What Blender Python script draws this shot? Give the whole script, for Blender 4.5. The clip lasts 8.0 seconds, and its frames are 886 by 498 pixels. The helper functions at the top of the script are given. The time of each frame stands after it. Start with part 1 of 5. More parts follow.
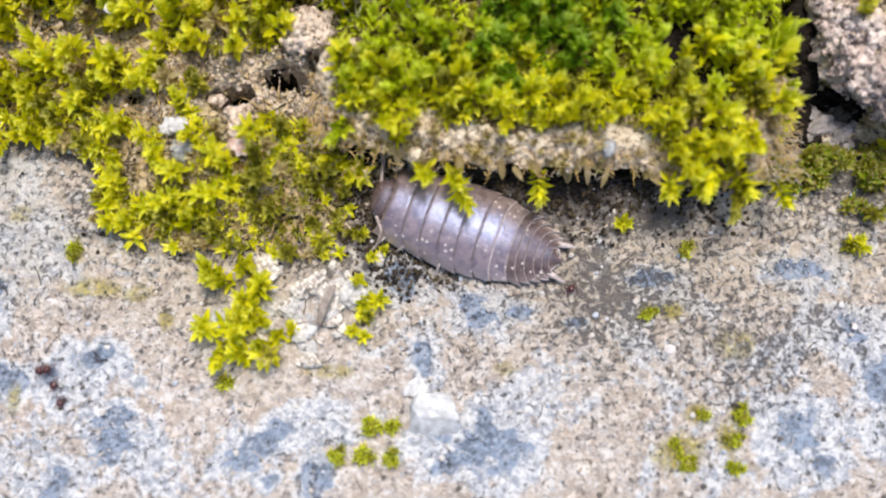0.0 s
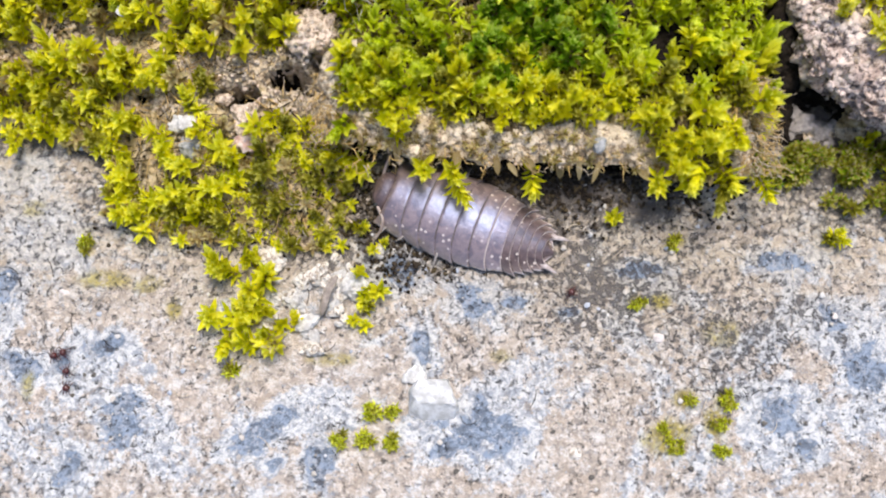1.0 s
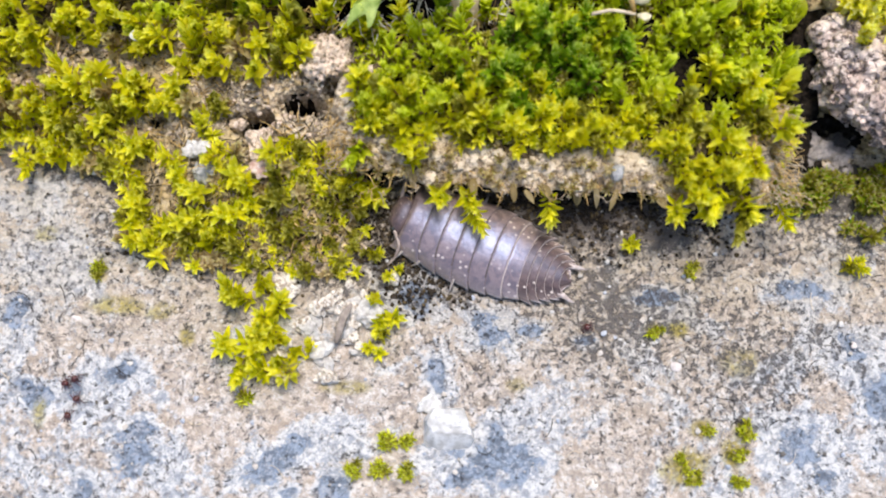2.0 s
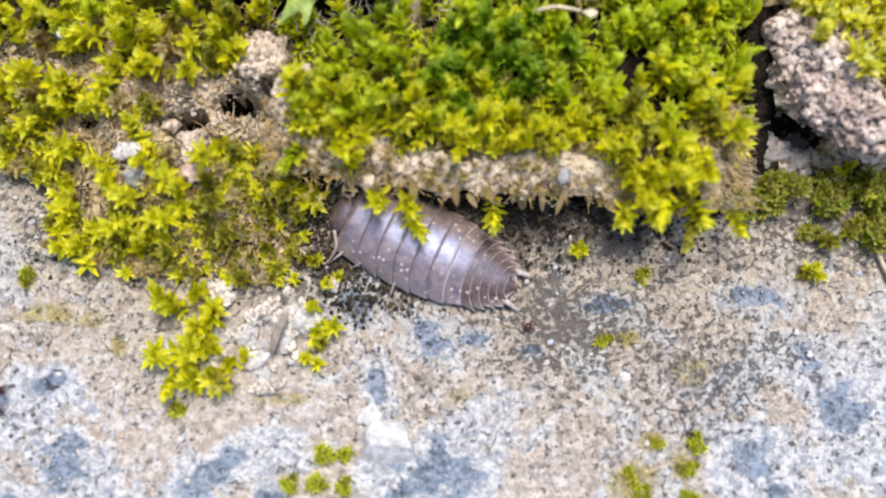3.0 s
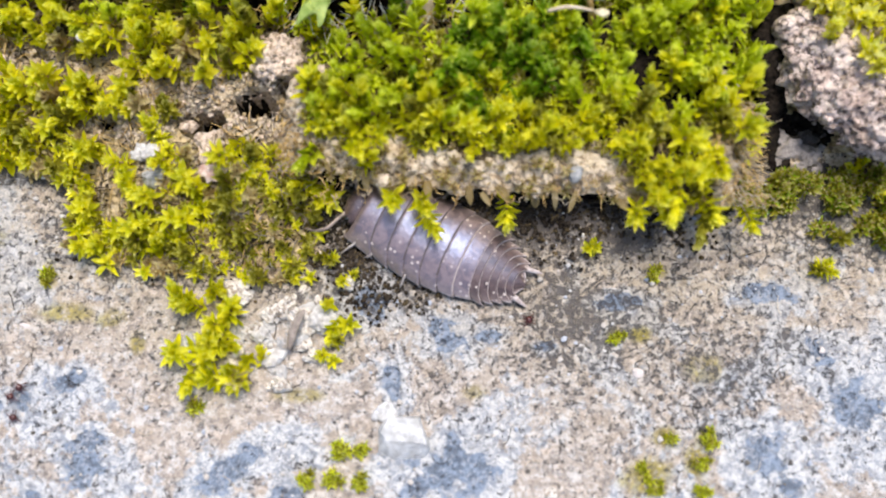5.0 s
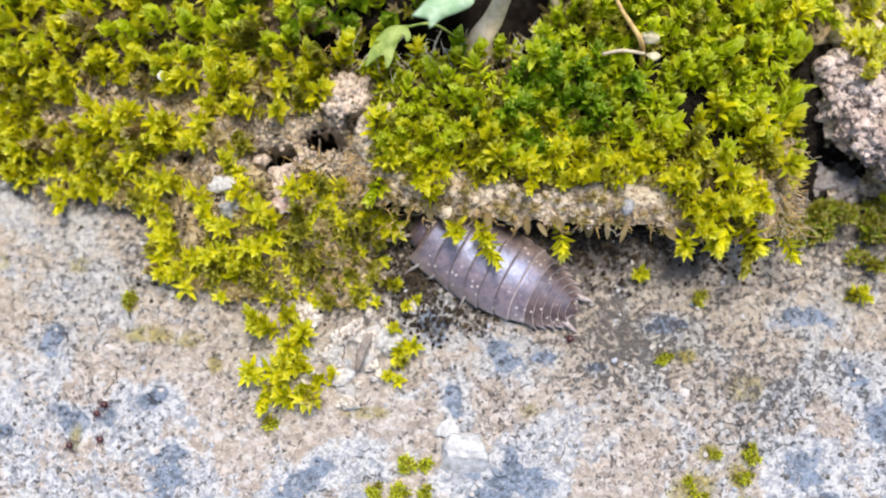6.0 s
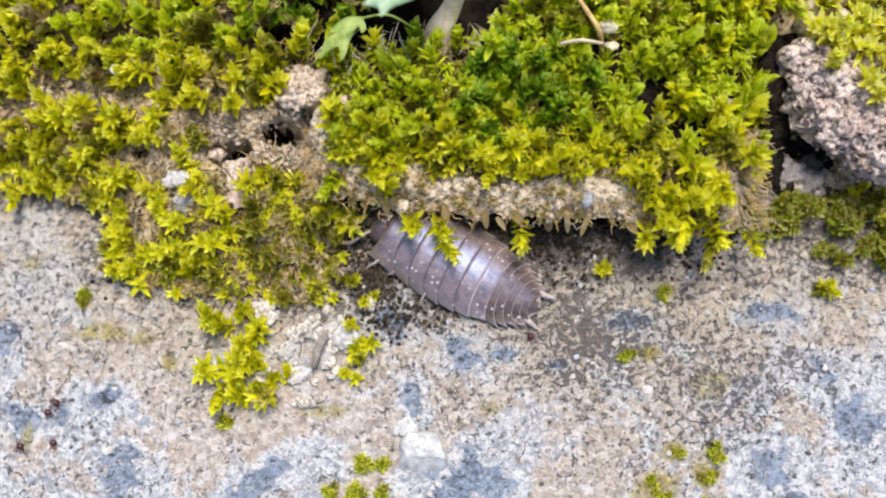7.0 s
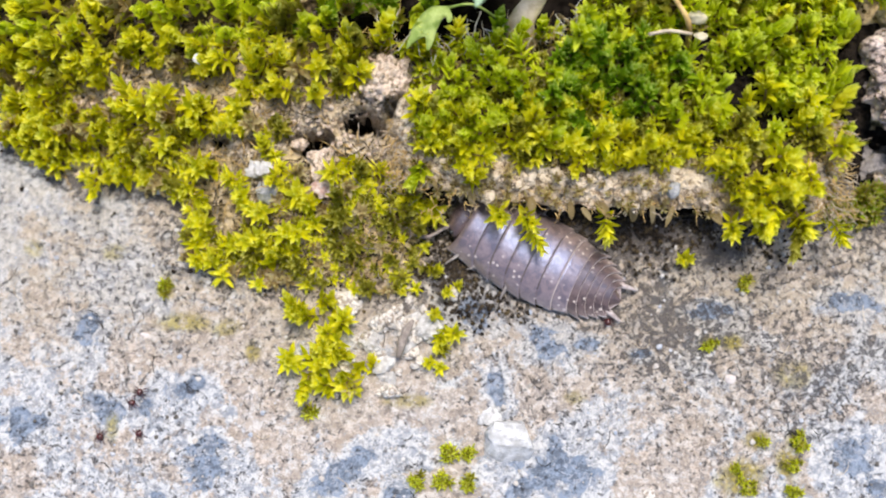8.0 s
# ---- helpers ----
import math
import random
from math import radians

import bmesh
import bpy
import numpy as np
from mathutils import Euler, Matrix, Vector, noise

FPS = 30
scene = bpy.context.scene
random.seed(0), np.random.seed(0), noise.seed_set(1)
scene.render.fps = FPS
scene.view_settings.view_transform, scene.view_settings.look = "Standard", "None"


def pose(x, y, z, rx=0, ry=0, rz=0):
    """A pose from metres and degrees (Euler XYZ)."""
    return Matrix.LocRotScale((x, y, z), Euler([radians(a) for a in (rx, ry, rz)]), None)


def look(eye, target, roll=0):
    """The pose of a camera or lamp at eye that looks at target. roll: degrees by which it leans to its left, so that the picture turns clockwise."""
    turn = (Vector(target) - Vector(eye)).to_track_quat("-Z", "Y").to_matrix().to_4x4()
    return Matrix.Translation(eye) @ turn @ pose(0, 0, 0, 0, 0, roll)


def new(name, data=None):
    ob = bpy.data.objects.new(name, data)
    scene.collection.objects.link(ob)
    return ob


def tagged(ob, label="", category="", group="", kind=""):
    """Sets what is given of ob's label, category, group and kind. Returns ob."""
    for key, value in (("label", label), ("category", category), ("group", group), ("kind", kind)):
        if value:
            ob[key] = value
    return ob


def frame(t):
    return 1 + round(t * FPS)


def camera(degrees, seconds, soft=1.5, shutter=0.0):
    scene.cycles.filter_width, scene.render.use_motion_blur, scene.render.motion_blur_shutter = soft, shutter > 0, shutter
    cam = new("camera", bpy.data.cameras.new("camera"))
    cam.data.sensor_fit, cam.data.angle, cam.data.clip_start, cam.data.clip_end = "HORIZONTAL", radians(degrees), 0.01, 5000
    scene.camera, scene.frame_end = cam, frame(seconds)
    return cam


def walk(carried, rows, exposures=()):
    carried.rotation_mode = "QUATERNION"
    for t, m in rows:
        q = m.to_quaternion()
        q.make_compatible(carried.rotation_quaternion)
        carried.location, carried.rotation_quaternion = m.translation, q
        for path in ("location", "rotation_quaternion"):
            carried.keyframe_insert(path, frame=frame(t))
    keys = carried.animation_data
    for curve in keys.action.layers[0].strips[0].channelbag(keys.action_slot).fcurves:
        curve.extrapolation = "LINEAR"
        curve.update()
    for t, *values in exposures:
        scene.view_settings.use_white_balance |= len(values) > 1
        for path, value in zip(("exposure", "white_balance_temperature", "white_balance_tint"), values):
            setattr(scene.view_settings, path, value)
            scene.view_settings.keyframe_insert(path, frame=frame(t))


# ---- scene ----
cam = camera(50, 8.0, soft=2.0)
# a phone's lens close up: under 2 mm of aperture, sharp at the woodlouse and the concrete
cam.data.dof.use_dof, cam.data.dof.focus_distance, cam.data.dof.aperture_fstop = True, 0.0627, 16.0
PATH = [
    (0, (0.00000, -0.00823, 0.06036), (0.00000, 0.00346, 0.00151), 0.02),
    (0.2, (-0.00076, -0.00672, 0.06039), (-0.00054, 0.00450, 0.00145), 1.31),
    (0.5, (0.00044, -0.00670, 0.06087), (0.00051, 0.00501, 0.00202), 0.47),
    (0.7, (0.00257, -0.00621, 0.06180), (0.00283, 0.00554, 0.00296), 1.25),
    (0.9, (0.00144, -0.00732, 0.06311), (0.00171, 0.00501, 0.00439), 1.16),
    (1, (-0.00025, -0.00996, 0.06261), (0.00013, 0.00246, 0.00391), 1.73),
    (1.2, (-0.00213, -0.00807, 0.06281), (-0.00180, 0.00317, 0.00387), 1.91),
    (2.3, (0.00023, -0.00819, 0.06177), (0.00055, 0.00458, 0.00315), 1.61),
    (2.5, (0.00280, -0.00736, 0.06131), (0.00302, 0.00512, 0.00262), 1.15),
    (2.7, (0.00274, -0.00587, 0.06128), (0.00305, 0.00633, 0.00253), 1.53),
    (3, (0.00251, -0.00670, 0.06041), (0.00288, 0.00517, 0.00160), 1.91),
    (3.2, (0.00344, -0.00672, 0.06129), (0.00404, 0.00538, 0.00253), 2.88),
    (3.5, (0.00219, -0.00743, 0.06233), (0.00282, 0.00439, 0.00351), 3.11),
    (3.8, (0.00141, -0.00686, 0.06230), (0.00190, 0.00511, 0.00351), 2.45),
    (4, (0.00076, -0.00709, 0.06171), (0.00100, 0.00507, 0.00295), 1.29),
    (4.2, (0.00276, -0.00699, 0.06035), (0.00302, 0.00527, 0.00162), 1.28),
    (5.3, (0.00172, -0.00705, 0.06121), (0.00114, 0.00438, 0.00231), -2.96),
    (5.5, (-0.00015, -0.00707, 0.06133), (-0.00077, 0.00371, 0.00231), -3.32),
    (5.7, (-0.00016, -0.00613, 0.06296), (-0.00084, 0.00542, 0.00409), -3.42),
    (6, (-0.00122, -0.00519, 0.06549), (-0.00194, 0.00598, 0.00655), -3.64),
    (6.2, (-0.00317, -0.00407, 0.06681), (-0.00374, 0.00669, 0.00779), -3.09),
    (6.3, (-0.00672, -0.00357, 0.06734), (-0.00677, 0.00655, 0.00820), -0.31),
    (6.5, (-0.00773, -0.00246, 0.06748), (-0.00807, 0.00789, 0.00838), -1.87),
    (6.7, (-0.00281, -0.00501, 0.06622), (-0.00387, 0.00683, 0.00741), -5.16),
    (6.8, (0.00012, -0.00599, 0.06541), (-0.00128, 0.00643, 0.00673), -6.54),
    (7, (0.00212, -0.00596, 0.06406), (0.00091, 0.00583, 0.00525), -5.99),
    (7.2, (-0.00133, -0.00558, 0.06367), (-0.00199, 0.00554, 0.00471), -3.57),
    (7.5, (-0.00018, -0.00622, 0.06274), (-0.00119, 0.00554, 0.00391), -5.03),
    (7.8, (-0.00042, -0.00659, 0.06271), (-0.00124, 0.00507, 0.00386), -4.23),
    (8, (-0.00419, -0.00548, 0.06432), (-0.00476, 0.00525, 0.00529), -3.22),
]
EXPOSURES = [(0.0, 1.09), (5.5, 1.09), (6.0, 1.04), (6.5, 1.02), (7.0, 1.0), (8.0, 1.04)]
walk(cam, [(t, look(eye, target, roll)) for t, eye, target, roll in PATH], EXPOSURES)

# ---- light: a bright, softly veiled sky, the sun almost overhead, a little behind the cushion ----
SUN_ELEVATION, SUN_TURN = 72.0, 18.0
world = bpy.data.worlds.new("world")
scene.world = world
world.use_nodes = True
sky = world.node_tree.nodes.new("ShaderNodeTexSky")
sky.sky_type, sky.sun_disc = "NISHITA", False
sky.sun_elevation, sky.sun_rotation = radians(SUN_ELEVATION), radians(SUN_TURN)
sky.dust_density, sky.air_density = 2.0, 1.0
back = world.node_tree.nodes["Background"]
back.inputs["Strength"].default_value = 0.125
world.node_tree.links.new(sky.outputs["Color"], back.inputs["Color"])
sun = new("sun", bpy.data.lights.new("sun", "SUN"))
sun.data.energy, sun.data.angle, sun.data.color = 2.5, radians(18), (1.0, 0.95, 0.885)
_a, _e = radians(SUN_TURN), radians(SUN_ELEVATION)
sun.matrix_world = look((math.sin(_a) * math.cos(_e), math.cos(_a) * math.cos(_e), math.sin(_e)), (0, 0, 0))

MM = 0.001  # all shapes below are written in millimetres


# ---- materials ----
class Nodes:
    """Short calls for a node material."""

    def __init__(self, name):
        self.mat = bpy.data.materials.new(name)
        self.mat.use_nodes = True
        self.t = self.mat.node_tree
        self.bsdf = self.t.nodes["Principled BSDF"]
        self.out = self.t.nodes["Material Output"]
        coord = self.t.nodes.new("ShaderNodeTexCoord")
        scale = self.t.nodes.new("ShaderNodeVectorMath")
        scale.operation = "SCALE"
        scale.inputs["Scale"].default_value = 1000.0
        self.t.links.new(coord.outputs["Object"], scale.inputs[0])
        self.mm = scale.outputs[0]

    def link(self, a, b):
        self.t.links.new(a, b)

    def put(self, socket, value):
        if isinstance(value, bpy.types.NodeSocket):
            self.link(value, socket)
        else:
            socket.default_value = value

    def noise(self, scale, detail=4.0, rough=0.6, warp=0.0):
        n = self.t.nodes.new("ShaderNodeTexNoise")
        n.inputs["Scale"].default_value, n.inputs["Detail"].default_value = scale, detail
        n.inputs["Roughness"].default_value, n.inputs["Distortion"].default_value = rough, warp
        self.link(self.mm, n.inputs["Vector"])
        return n.outputs["Fac"]

    def cells(self, scale, feature="F1", output="Distance"):
        n = self.t.nodes.new("ShaderNodeTexVoronoi")
        n.feature = feature
        n.inputs["Scale"].default_value = scale
        self.link(self.mm, n.inputs["Vector"])
        return n.outputs[output]

    def step(self, value, a, b, lo=0.0, hi=1.0):
        n = self.t.nodes.new("ShaderNodeMapRange")
        n.interpolation_type = "SMOOTHSTEP"
        for key, v in (("From Min", a), ("From Max", b), ("To Min", lo), ("To Max", hi)):
            n.inputs[key].default_value = v
        self.put(n.inputs["Value"], value)
        return n.outputs["Result"]

    def math(self, op, a, b=0.0):
        n = self.t.nodes.new("ShaderNodeMath")
        n.operation = op
        self.put(n.inputs[0], a)
        self.put(n.inputs[1], b)
        return n.outputs[0]

    def mix(self, fac, a, b):
        n = self.t.nodes.new("ShaderNodeMix")
        n.data_type = "RGBA"
        self.put(n.inputs[0], fac)
        for socket, v in ((n.inputs[6], a), (n.inputs[7], b)):
            self.put(socket, v if isinstance(v, bpy.types.NodeSocket) else (*v, 1.0))
        return n.outputs[2]

    def attribute(self, name):
        n = self.t.nodes.new("ShaderNodeAttribute")
        n.attribute_name = name
        return n.outputs["Fac"]

    def island(self):
        return self.t.nodes.new("ShaderNodeNewGeometry").outputs["Random Per Island"]

    def ramp(self, value, stops):
        n = self.t.nodes.new("ShaderNodeValToRGB")
        self.put(n.inputs[0], value)
        e = n.color_ramp.elements
        while len(e) < len(stops):
            e.new(0.5)
        for el, (at, c) in zip(e, stops):
            el.position, el.color = at, (*c, 1.0)
        return n.outputs[0]

    def bump(self, height, depth, strength=1.0, after=None):
        n = self.t.nodes.new("ShaderNodeBump")
        n.inputs["Distance"].default_value, n.inputs["Strength"].default_value = depth * MM, strength
        self.link(height, n.inputs["Height"])
        if after is not None:
            self.link(after, n.inputs["Normal"])
        return n.outputs["Normal"]

    def done(self, color, rough, normal=None, **more):
        self.put(self.bsdf.inputs["Base Color"], color if isinstance(color, bpy.types.NodeSocket) else (*color, 1.0))
        self.put(self.bsdf.inputs["Roughness"], rough)
        if normal is not None:
            self.link(normal, self.bsdf.inputs["Normal"])
        for key, v in more.items():
            self.put(self.bsdf.inputs[key.replace("_", " ")], v)
        return self.mat


def make_ground_material():
    n = Nodes("weathered_concrete")
    patch = n.noise(0.12, 6, 0.62, 1.4)
    mid = n.noise(0.55, 5, 0.66, 0.6)
    fine = n.noise(2.9, 4, 0.7)
    mottle = n.noise(1.5, 9, 0.84, 0.3)
    crust = n.mix(n.step(mid, 0.38, 0.62), (0.265, 0.215, 0.172), (0.34, 0.29, 0.247))
    crust = n.mix(n.step(mottle, 0.485, 0.545, 0.0, 0.85), crust, n.mix(n.step(mid, 0.4, 0.6), (0.465, 0.395, 0.336), (0.475, 0.447, 0.425)))
    crust = n.mix(n.step(n.noise(1.9, 8, 0.8, 0.4), 0.545, 0.585, 0.0, 0.75), crust, (0.15, 0.125, 0.11))
    # thin white and pale blue lichen crust
    white = n.math("ADD", n.math("MULTIPLY", n.attribute("halo"), 0.24), n.math("ADD", n.math("MULTIPLY", patch, 1.0), n.math("MULTIPLY", n.noise(0.8, 9, 0.82), 0.95)))
    crust = n.mix(n.step(white, 1.01, 1.10, 0.0, 0.85), crust, n.mix(n.step(mottle, 0.44, 0.54), (0.21, 0.235, 0.275), (0.455, 0.455, 0.455)))
    ochre = n.math("MULTIPLY", n.attribute("ochre"), n.step(mid, 0.3, 0.6, 0.25, 1.0))
    crust = n.mix(n.math("MULTIPLY", ochre, 0.5), crust, (0.30, 0.235, 0.14))
    # blue-grey aggregate that shows where the pale crust has worn off
    worn = n.math("ADD", n.attribute("aggregate"), n.math("MULTIPLY", n.math("SUBTRACT", n.noise(0.8, 7, 0.76), 0.5), 2.0))
    worn = n.step(worn, 0.40, 0.56)
    stone = n.mix(n.step(n.noise(1.6, 8, 0.8), 0.45, 0.55), (0.066, 0.085, 0.118), (0.165, 0.205, 0.27))
    stone = n.mix(n.step(n.noise(1.7, 7, 0.8, 0.4), 0.535, 0.575, 0.0, 0.85), stone, (0.38, 0.415, 0.475))
    color = n.mix(n.math("MULTIPLY", worn, 0.92), crust, stone)
    # yellow-green film of algae
    film = n.math("MULTIPLY", n.attribute("algae"), n.step(n.noise(1.4, 6, 0.75), 0.32, 0.50))
    color = n.mix(n.math("MULTIPLY", film, 0.9), color, n.mix(n.step(fine, 0.35, 0.65), (0.13, 0.10, 0.012), (0.30, 0.24, 0.03)))
    # grey and black flecks of lichen, dense where the dirt gathers and where shade is painted in
    dirt_and_shade = n.attribute("dirt_and_shade")
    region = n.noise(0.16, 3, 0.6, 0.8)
    grey = n.step(n.math("ADD", n.noise(1.7, 8, 0.8, 0.4), n.math("ADD", n.math("MULTIPLY", dirt_and_shade, 0.085), n.math("MULTIPLY", region, 0.12))), 0.58, 0.65)
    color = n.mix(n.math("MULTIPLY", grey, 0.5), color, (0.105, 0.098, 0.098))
    limit = n.math("SUBTRACT", n.step(region, 0.36, 0.64, 0.592, 0.548), n.math("MULTIPLY", dirt_and_shade, 0.17))
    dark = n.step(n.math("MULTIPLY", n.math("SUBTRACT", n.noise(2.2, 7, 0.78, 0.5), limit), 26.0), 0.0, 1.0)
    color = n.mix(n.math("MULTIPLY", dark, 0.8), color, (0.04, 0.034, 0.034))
    # flat dark brown paints the overhang's shade onto the concrete
    color = n.mix(n.step(dirt_and_shade, 0.6, 1.1, 0.0, 0.6), color, (0.05, 0.04, 0.033))
    height = n.math("ADD", n.math("MULTIPLY", fine, 0.6), n.math("MULTIPLY", n.noise(1.5, 4, 0.66, 0.7), 0.7))
    normal = n.bump(n.math("ADD", height, n.math("MULTIPLY", dark, -0.4)), 0.32, 0.9)
    return n.done(color, n.step(fine, 0.3, 0.7, 0.75, 0.95), normal)


def make_soil_material(name, light, middle, dark, grain=2.2, grit=0.7, sheen=0.25):
    n = Nodes(name)
    a, b = n.noise(0.6, 6, 0.7, 0.4), n.noise(grain, 5, 0.7)
    color = n.mix(n.step(a, 0.36, 0.62), middle, light)
    color = n.mix(n.step(b, 0.52, 0.40, 0.0, 0.85), color, dark)
    spot = n.cells(2.6, output="Color")
    sep = n.t.nodes.new("ShaderNodeSeparateColor")
    n.link(spot, sep.inputs[0])
    color = n.mix(n.step(sep.outputs[0], 0.8, 0.97, 0.0, grit), color, (0.58, 0.50, 0.42))
    height = n.math("ADD", b, n.math("MULTIPLY", n.cells(2.4), 0.8))
    return n.done(color, 0.95, n.bump(height, 0.35, 1.0), Specular_IOR_Level=sheen)


def make_leaf_material(name, tones, shine=0.13, through_light=0.64, pale=0.8):
    """Moss leaf: thin, wet-looking, lets light through."""
    n = Nodes(name)
    color = n.ramp(n.math("FRACT", n.math("ADD", n.attribute("tone"), n.t.nodes.new("ShaderNodeObjectInfo").outputs["Random"])), tones)
    patch = n.noise(0.35, 3, 0.6)
    color = n.mix(n.step(patch, 0.35, 0.7, 0.0, 0.3), color, tones[-1][1])
    # older towards the base of the leaf and of the shoot; growing tip paler, with glints painted in
    young = n.attribute("young")
    color = n.mix(n.step(young, 0.0, 0.32, 0.45, 0.0), color, tuple(0.5 * a + 0.3 * b for a, b in zip(tones[0][1], (0.30, 0.20, 0.05))))
    color = n.mix(n.step(young, 0.55, 0.95, 0.0, pale), color, tuple(0.5 * a + 0.5 * b for a, b in zip(tones[-1][1], (0.97, 0.95, 0.30))))
    n.done(color, shine, n.bump(n.noise(6.0, 2), 0.03, 0.5), IOR=1.45)
    glow = n.t.nodes.new("ShaderNodeBsdfTranslucent")
    n.link(color, glow.inputs["Color"])
    both = n.t.nodes.new("ShaderNodeMixShader")
    both.inputs[0].default_value = through_light
    n.link(n.bsdf.outputs[0], both.inputs[1])
    n.link(glow.outputs[0], both.inputs[2])
    n.link(both.outputs[0], n.out.inputs["Surface"])
    return n.mat


def make_blade_material(name, a, b):
    """Seedling leaf: downy, with a net of pale veins."""
    n = Nodes(name)
    net = n.step(n.cells(1.1, "DISTANCE_TO_EDGE"), 0.02, 0.10, 1.0, 0.0)
    color = n.mix(n.step(n.noise(0.8, 5, 0.65), 0.35, 0.68), a, b)
    color = n.mix(n.math("MULTIPLY", net, 0.12), color, b)
    n.done(color, 0.42, n.bump(n.math("ADD", n.noise(5, 4, 0.7), n.math("MULTIPLY", net, -0.3)), 0.10, 0.9))
    glow = n.t.nodes.new("ShaderNodeBsdfTranslucent")
    n.link(color, glow.inputs["Color"])
    both = n.t.nodes.new("ShaderNodeMixShader")
    both.inputs[0].default_value = 0.3
    n.link(n.bsdf.outputs[0], both.inputs[1])
    n.link(glow.outputs[0], both.inputs[2])
    n.link(both.outputs[0], n.out.inputs["Surface"])
    return n.mat


def make_plain(name, a, b, rough, scale=2.0, depth=0.08, **more):
    """Two mottled tones with a fine relief."""
    n = Nodes(name)
    f = n.noise(scale, 5, 0.65)
    return n.done(n.mix(n.step(f, 0.35, 0.65), a, b), rough, n.bump(n.noise(scale * 3, 4, 0.7), depth, 0.9), **more)


def make_grain_material():
    n = Nodes("mixed_sand")
    tone = n.ramp(n.island(), [(0.0, (0.42, 0.38, 0.34)), (0.3, (0.31, 0.28, 0.245)), (0.5, (0.46, 0.44, 0.42)),
                               (0.66, (0.26, 0.29, 0.35)), (0.8, (0.26, 0.235, 0.21)), (0.9, (0.07, 0.06, 0.05))])
    return n.done(tone, 0.7, n.bump(n.noise(6, 4), 0.06, 0.8))


def make_shell_material(name, a, b, rough, ior=2.3):
    """Woodlouse plates: smooth horn with marbling and pale flecks."""
    n = Nodes(name)
    marble = n.noise(1.7, 5, 0.65, 0.8)
    color = n.mix(n.step(marble, 0.35, 0.66), a, b)
    fleck = n.step(n.math("ADD", n.cells(2.0), n.math("MULTIPLY", n.noise(1.3, 3), 0.35)), 0.30, 0.40, 1.0, 0.0)
    color = n.mix(n.math("MULTIPLY", fleck, n.step(n.attribute("flank"), 0.2, 0.5, 0.15, 0.85)), color, (0.56, 0.48, 0.42))
    color = n.mix(n.step(n.attribute("flank"), 0.6, 1.0, 0.0, 0.5), color, (0.30, 0.23, 0.20))
    return n.done(color, rough, n.bump(n.noise(4, 5, 0.65), 0.05, 0.8), IOR=ior, Specular_Tint=(0.47, 0.60, 1.0, 1.0), Coat_Weight=0.05, Coat_Roughness=0.25)


GROUND = make_ground_material()
SOIL = make_soil_material("dry_tan_soil", (0.62, 0.52, 0.38), (0.45, 0.34, 0.22), (0.13, 0.09, 0.055))
BED_SOIL = make_soil_material("crumbly_brown_soil", (0.58, 0.48, 0.35), (0.38, 0.29, 0.19), (0.04, 0.028, 0.02))
# soil with the shade of deep recesses put into its colour
SHADE_SOIL = make_soil_material("shade_black_soil", (0.022, 0.017, 0.013), (0.011, 0.0085, 0.007), (0.004, 0.003, 0.0025), 2.2, 0.02, 0.04)
# brown peat, darkened further for the shade between shoots
PEAT_AND_SHADE = make_soil_material("peat_and_shade", (0.13, 0.095, 0.05), (0.07, 0.05, 0.026), (0.016, 0.012, 0.008), 2.2, 0.1, 0.08)
PEAT = make_soil_material("brown_peat", (0.52, 0.41, 0.24), (0.35, 0.255, 0.13), (0.12, 0.082, 0.045), 2.2, 0.3)
CLOD_SOIL = make_soil_material("pinkish_brown_soil", (0.68, 0.56, 0.50), (0.36, 0.27, 0.23), (0.045, 0.03, 0.026), 2.0, 0.5)
PALE_SOIL = make_soil_material("pale_pinkish_soil", (0.74, 0.60, 0.49), (0.60, 0.46, 0.34), (0.26, 0.18, 0.12), 3.2)
MOSS_YELLOW = make_leaf_material("moss_yellow_green", [(0.0, (0.37, 0.41, 0.005)), (0.35, (0.67, 0.67, 0.006)), (0.75, (0.88, 0.81, 0.010)), (1.0, (0.97, 0.92, 0.08))])
MOSS_LIME = make_leaf_material("moss_lime_green", [(0.0, (0.27, 0.35, 0.006)), (0.4, (0.54, 0.62, 0.007)), (0.8, (0.73, 0.78, 0.010)), (1.0, (0.88, 0.92, 0.08))])
MOSS_GREEN = make_leaf_material("moss_green", [(0.0, (0.10, 0.22, 0.008)), (0.5, (0.22, 0.38, 0.012)), (1.0, (0.42, 0.56, 0.02))])
MOSS_OLIVE = make_leaf_material("moss_olive", [(0.0, (0.16, 0.155, 0.012)), (0.5, (0.30, 0.29, 0.022)), (1.0, (0.46, 0.42, 0.05))])
MOSS_BROWN = make_leaf_material("moss_dry", [(0.0, (0.26, 0.17, 0.05)), (0.6, (0.48, 0.37, 0.16)), (1.0, (0.66, 0.56, 0.34))], 0.55)
MOSS_TIP = make_leaf_material("moss_pale_tip", [(0.0, (0.66, 0.65, 0.03)), (0.6, (0.84, 0.81, 0.12)), (1.0, (0.92, 0.90, 0.45))], 0.2)
FRESH_LEAF = make_blade_material("fresh_leaf", (0.30, 0.47, 0.25), (0.58, 0.70, 0.50))
YOUNG_LEAF = make_blade_material("young_leaf", (0.18, 0.27, 0.03), (0.45, 0.53, 0.15))
STEM = make_plain("woody_stem", (0.42, 0.33, 0.22), (0.60, 0.50, 0.36), 0.6, 1.2)
TWIG = make_plain("grey_brown_twig", (0.17, 0.135, 0.11), (0.31, 0.26, 0.22), 0.7, 1.6, 0.1)
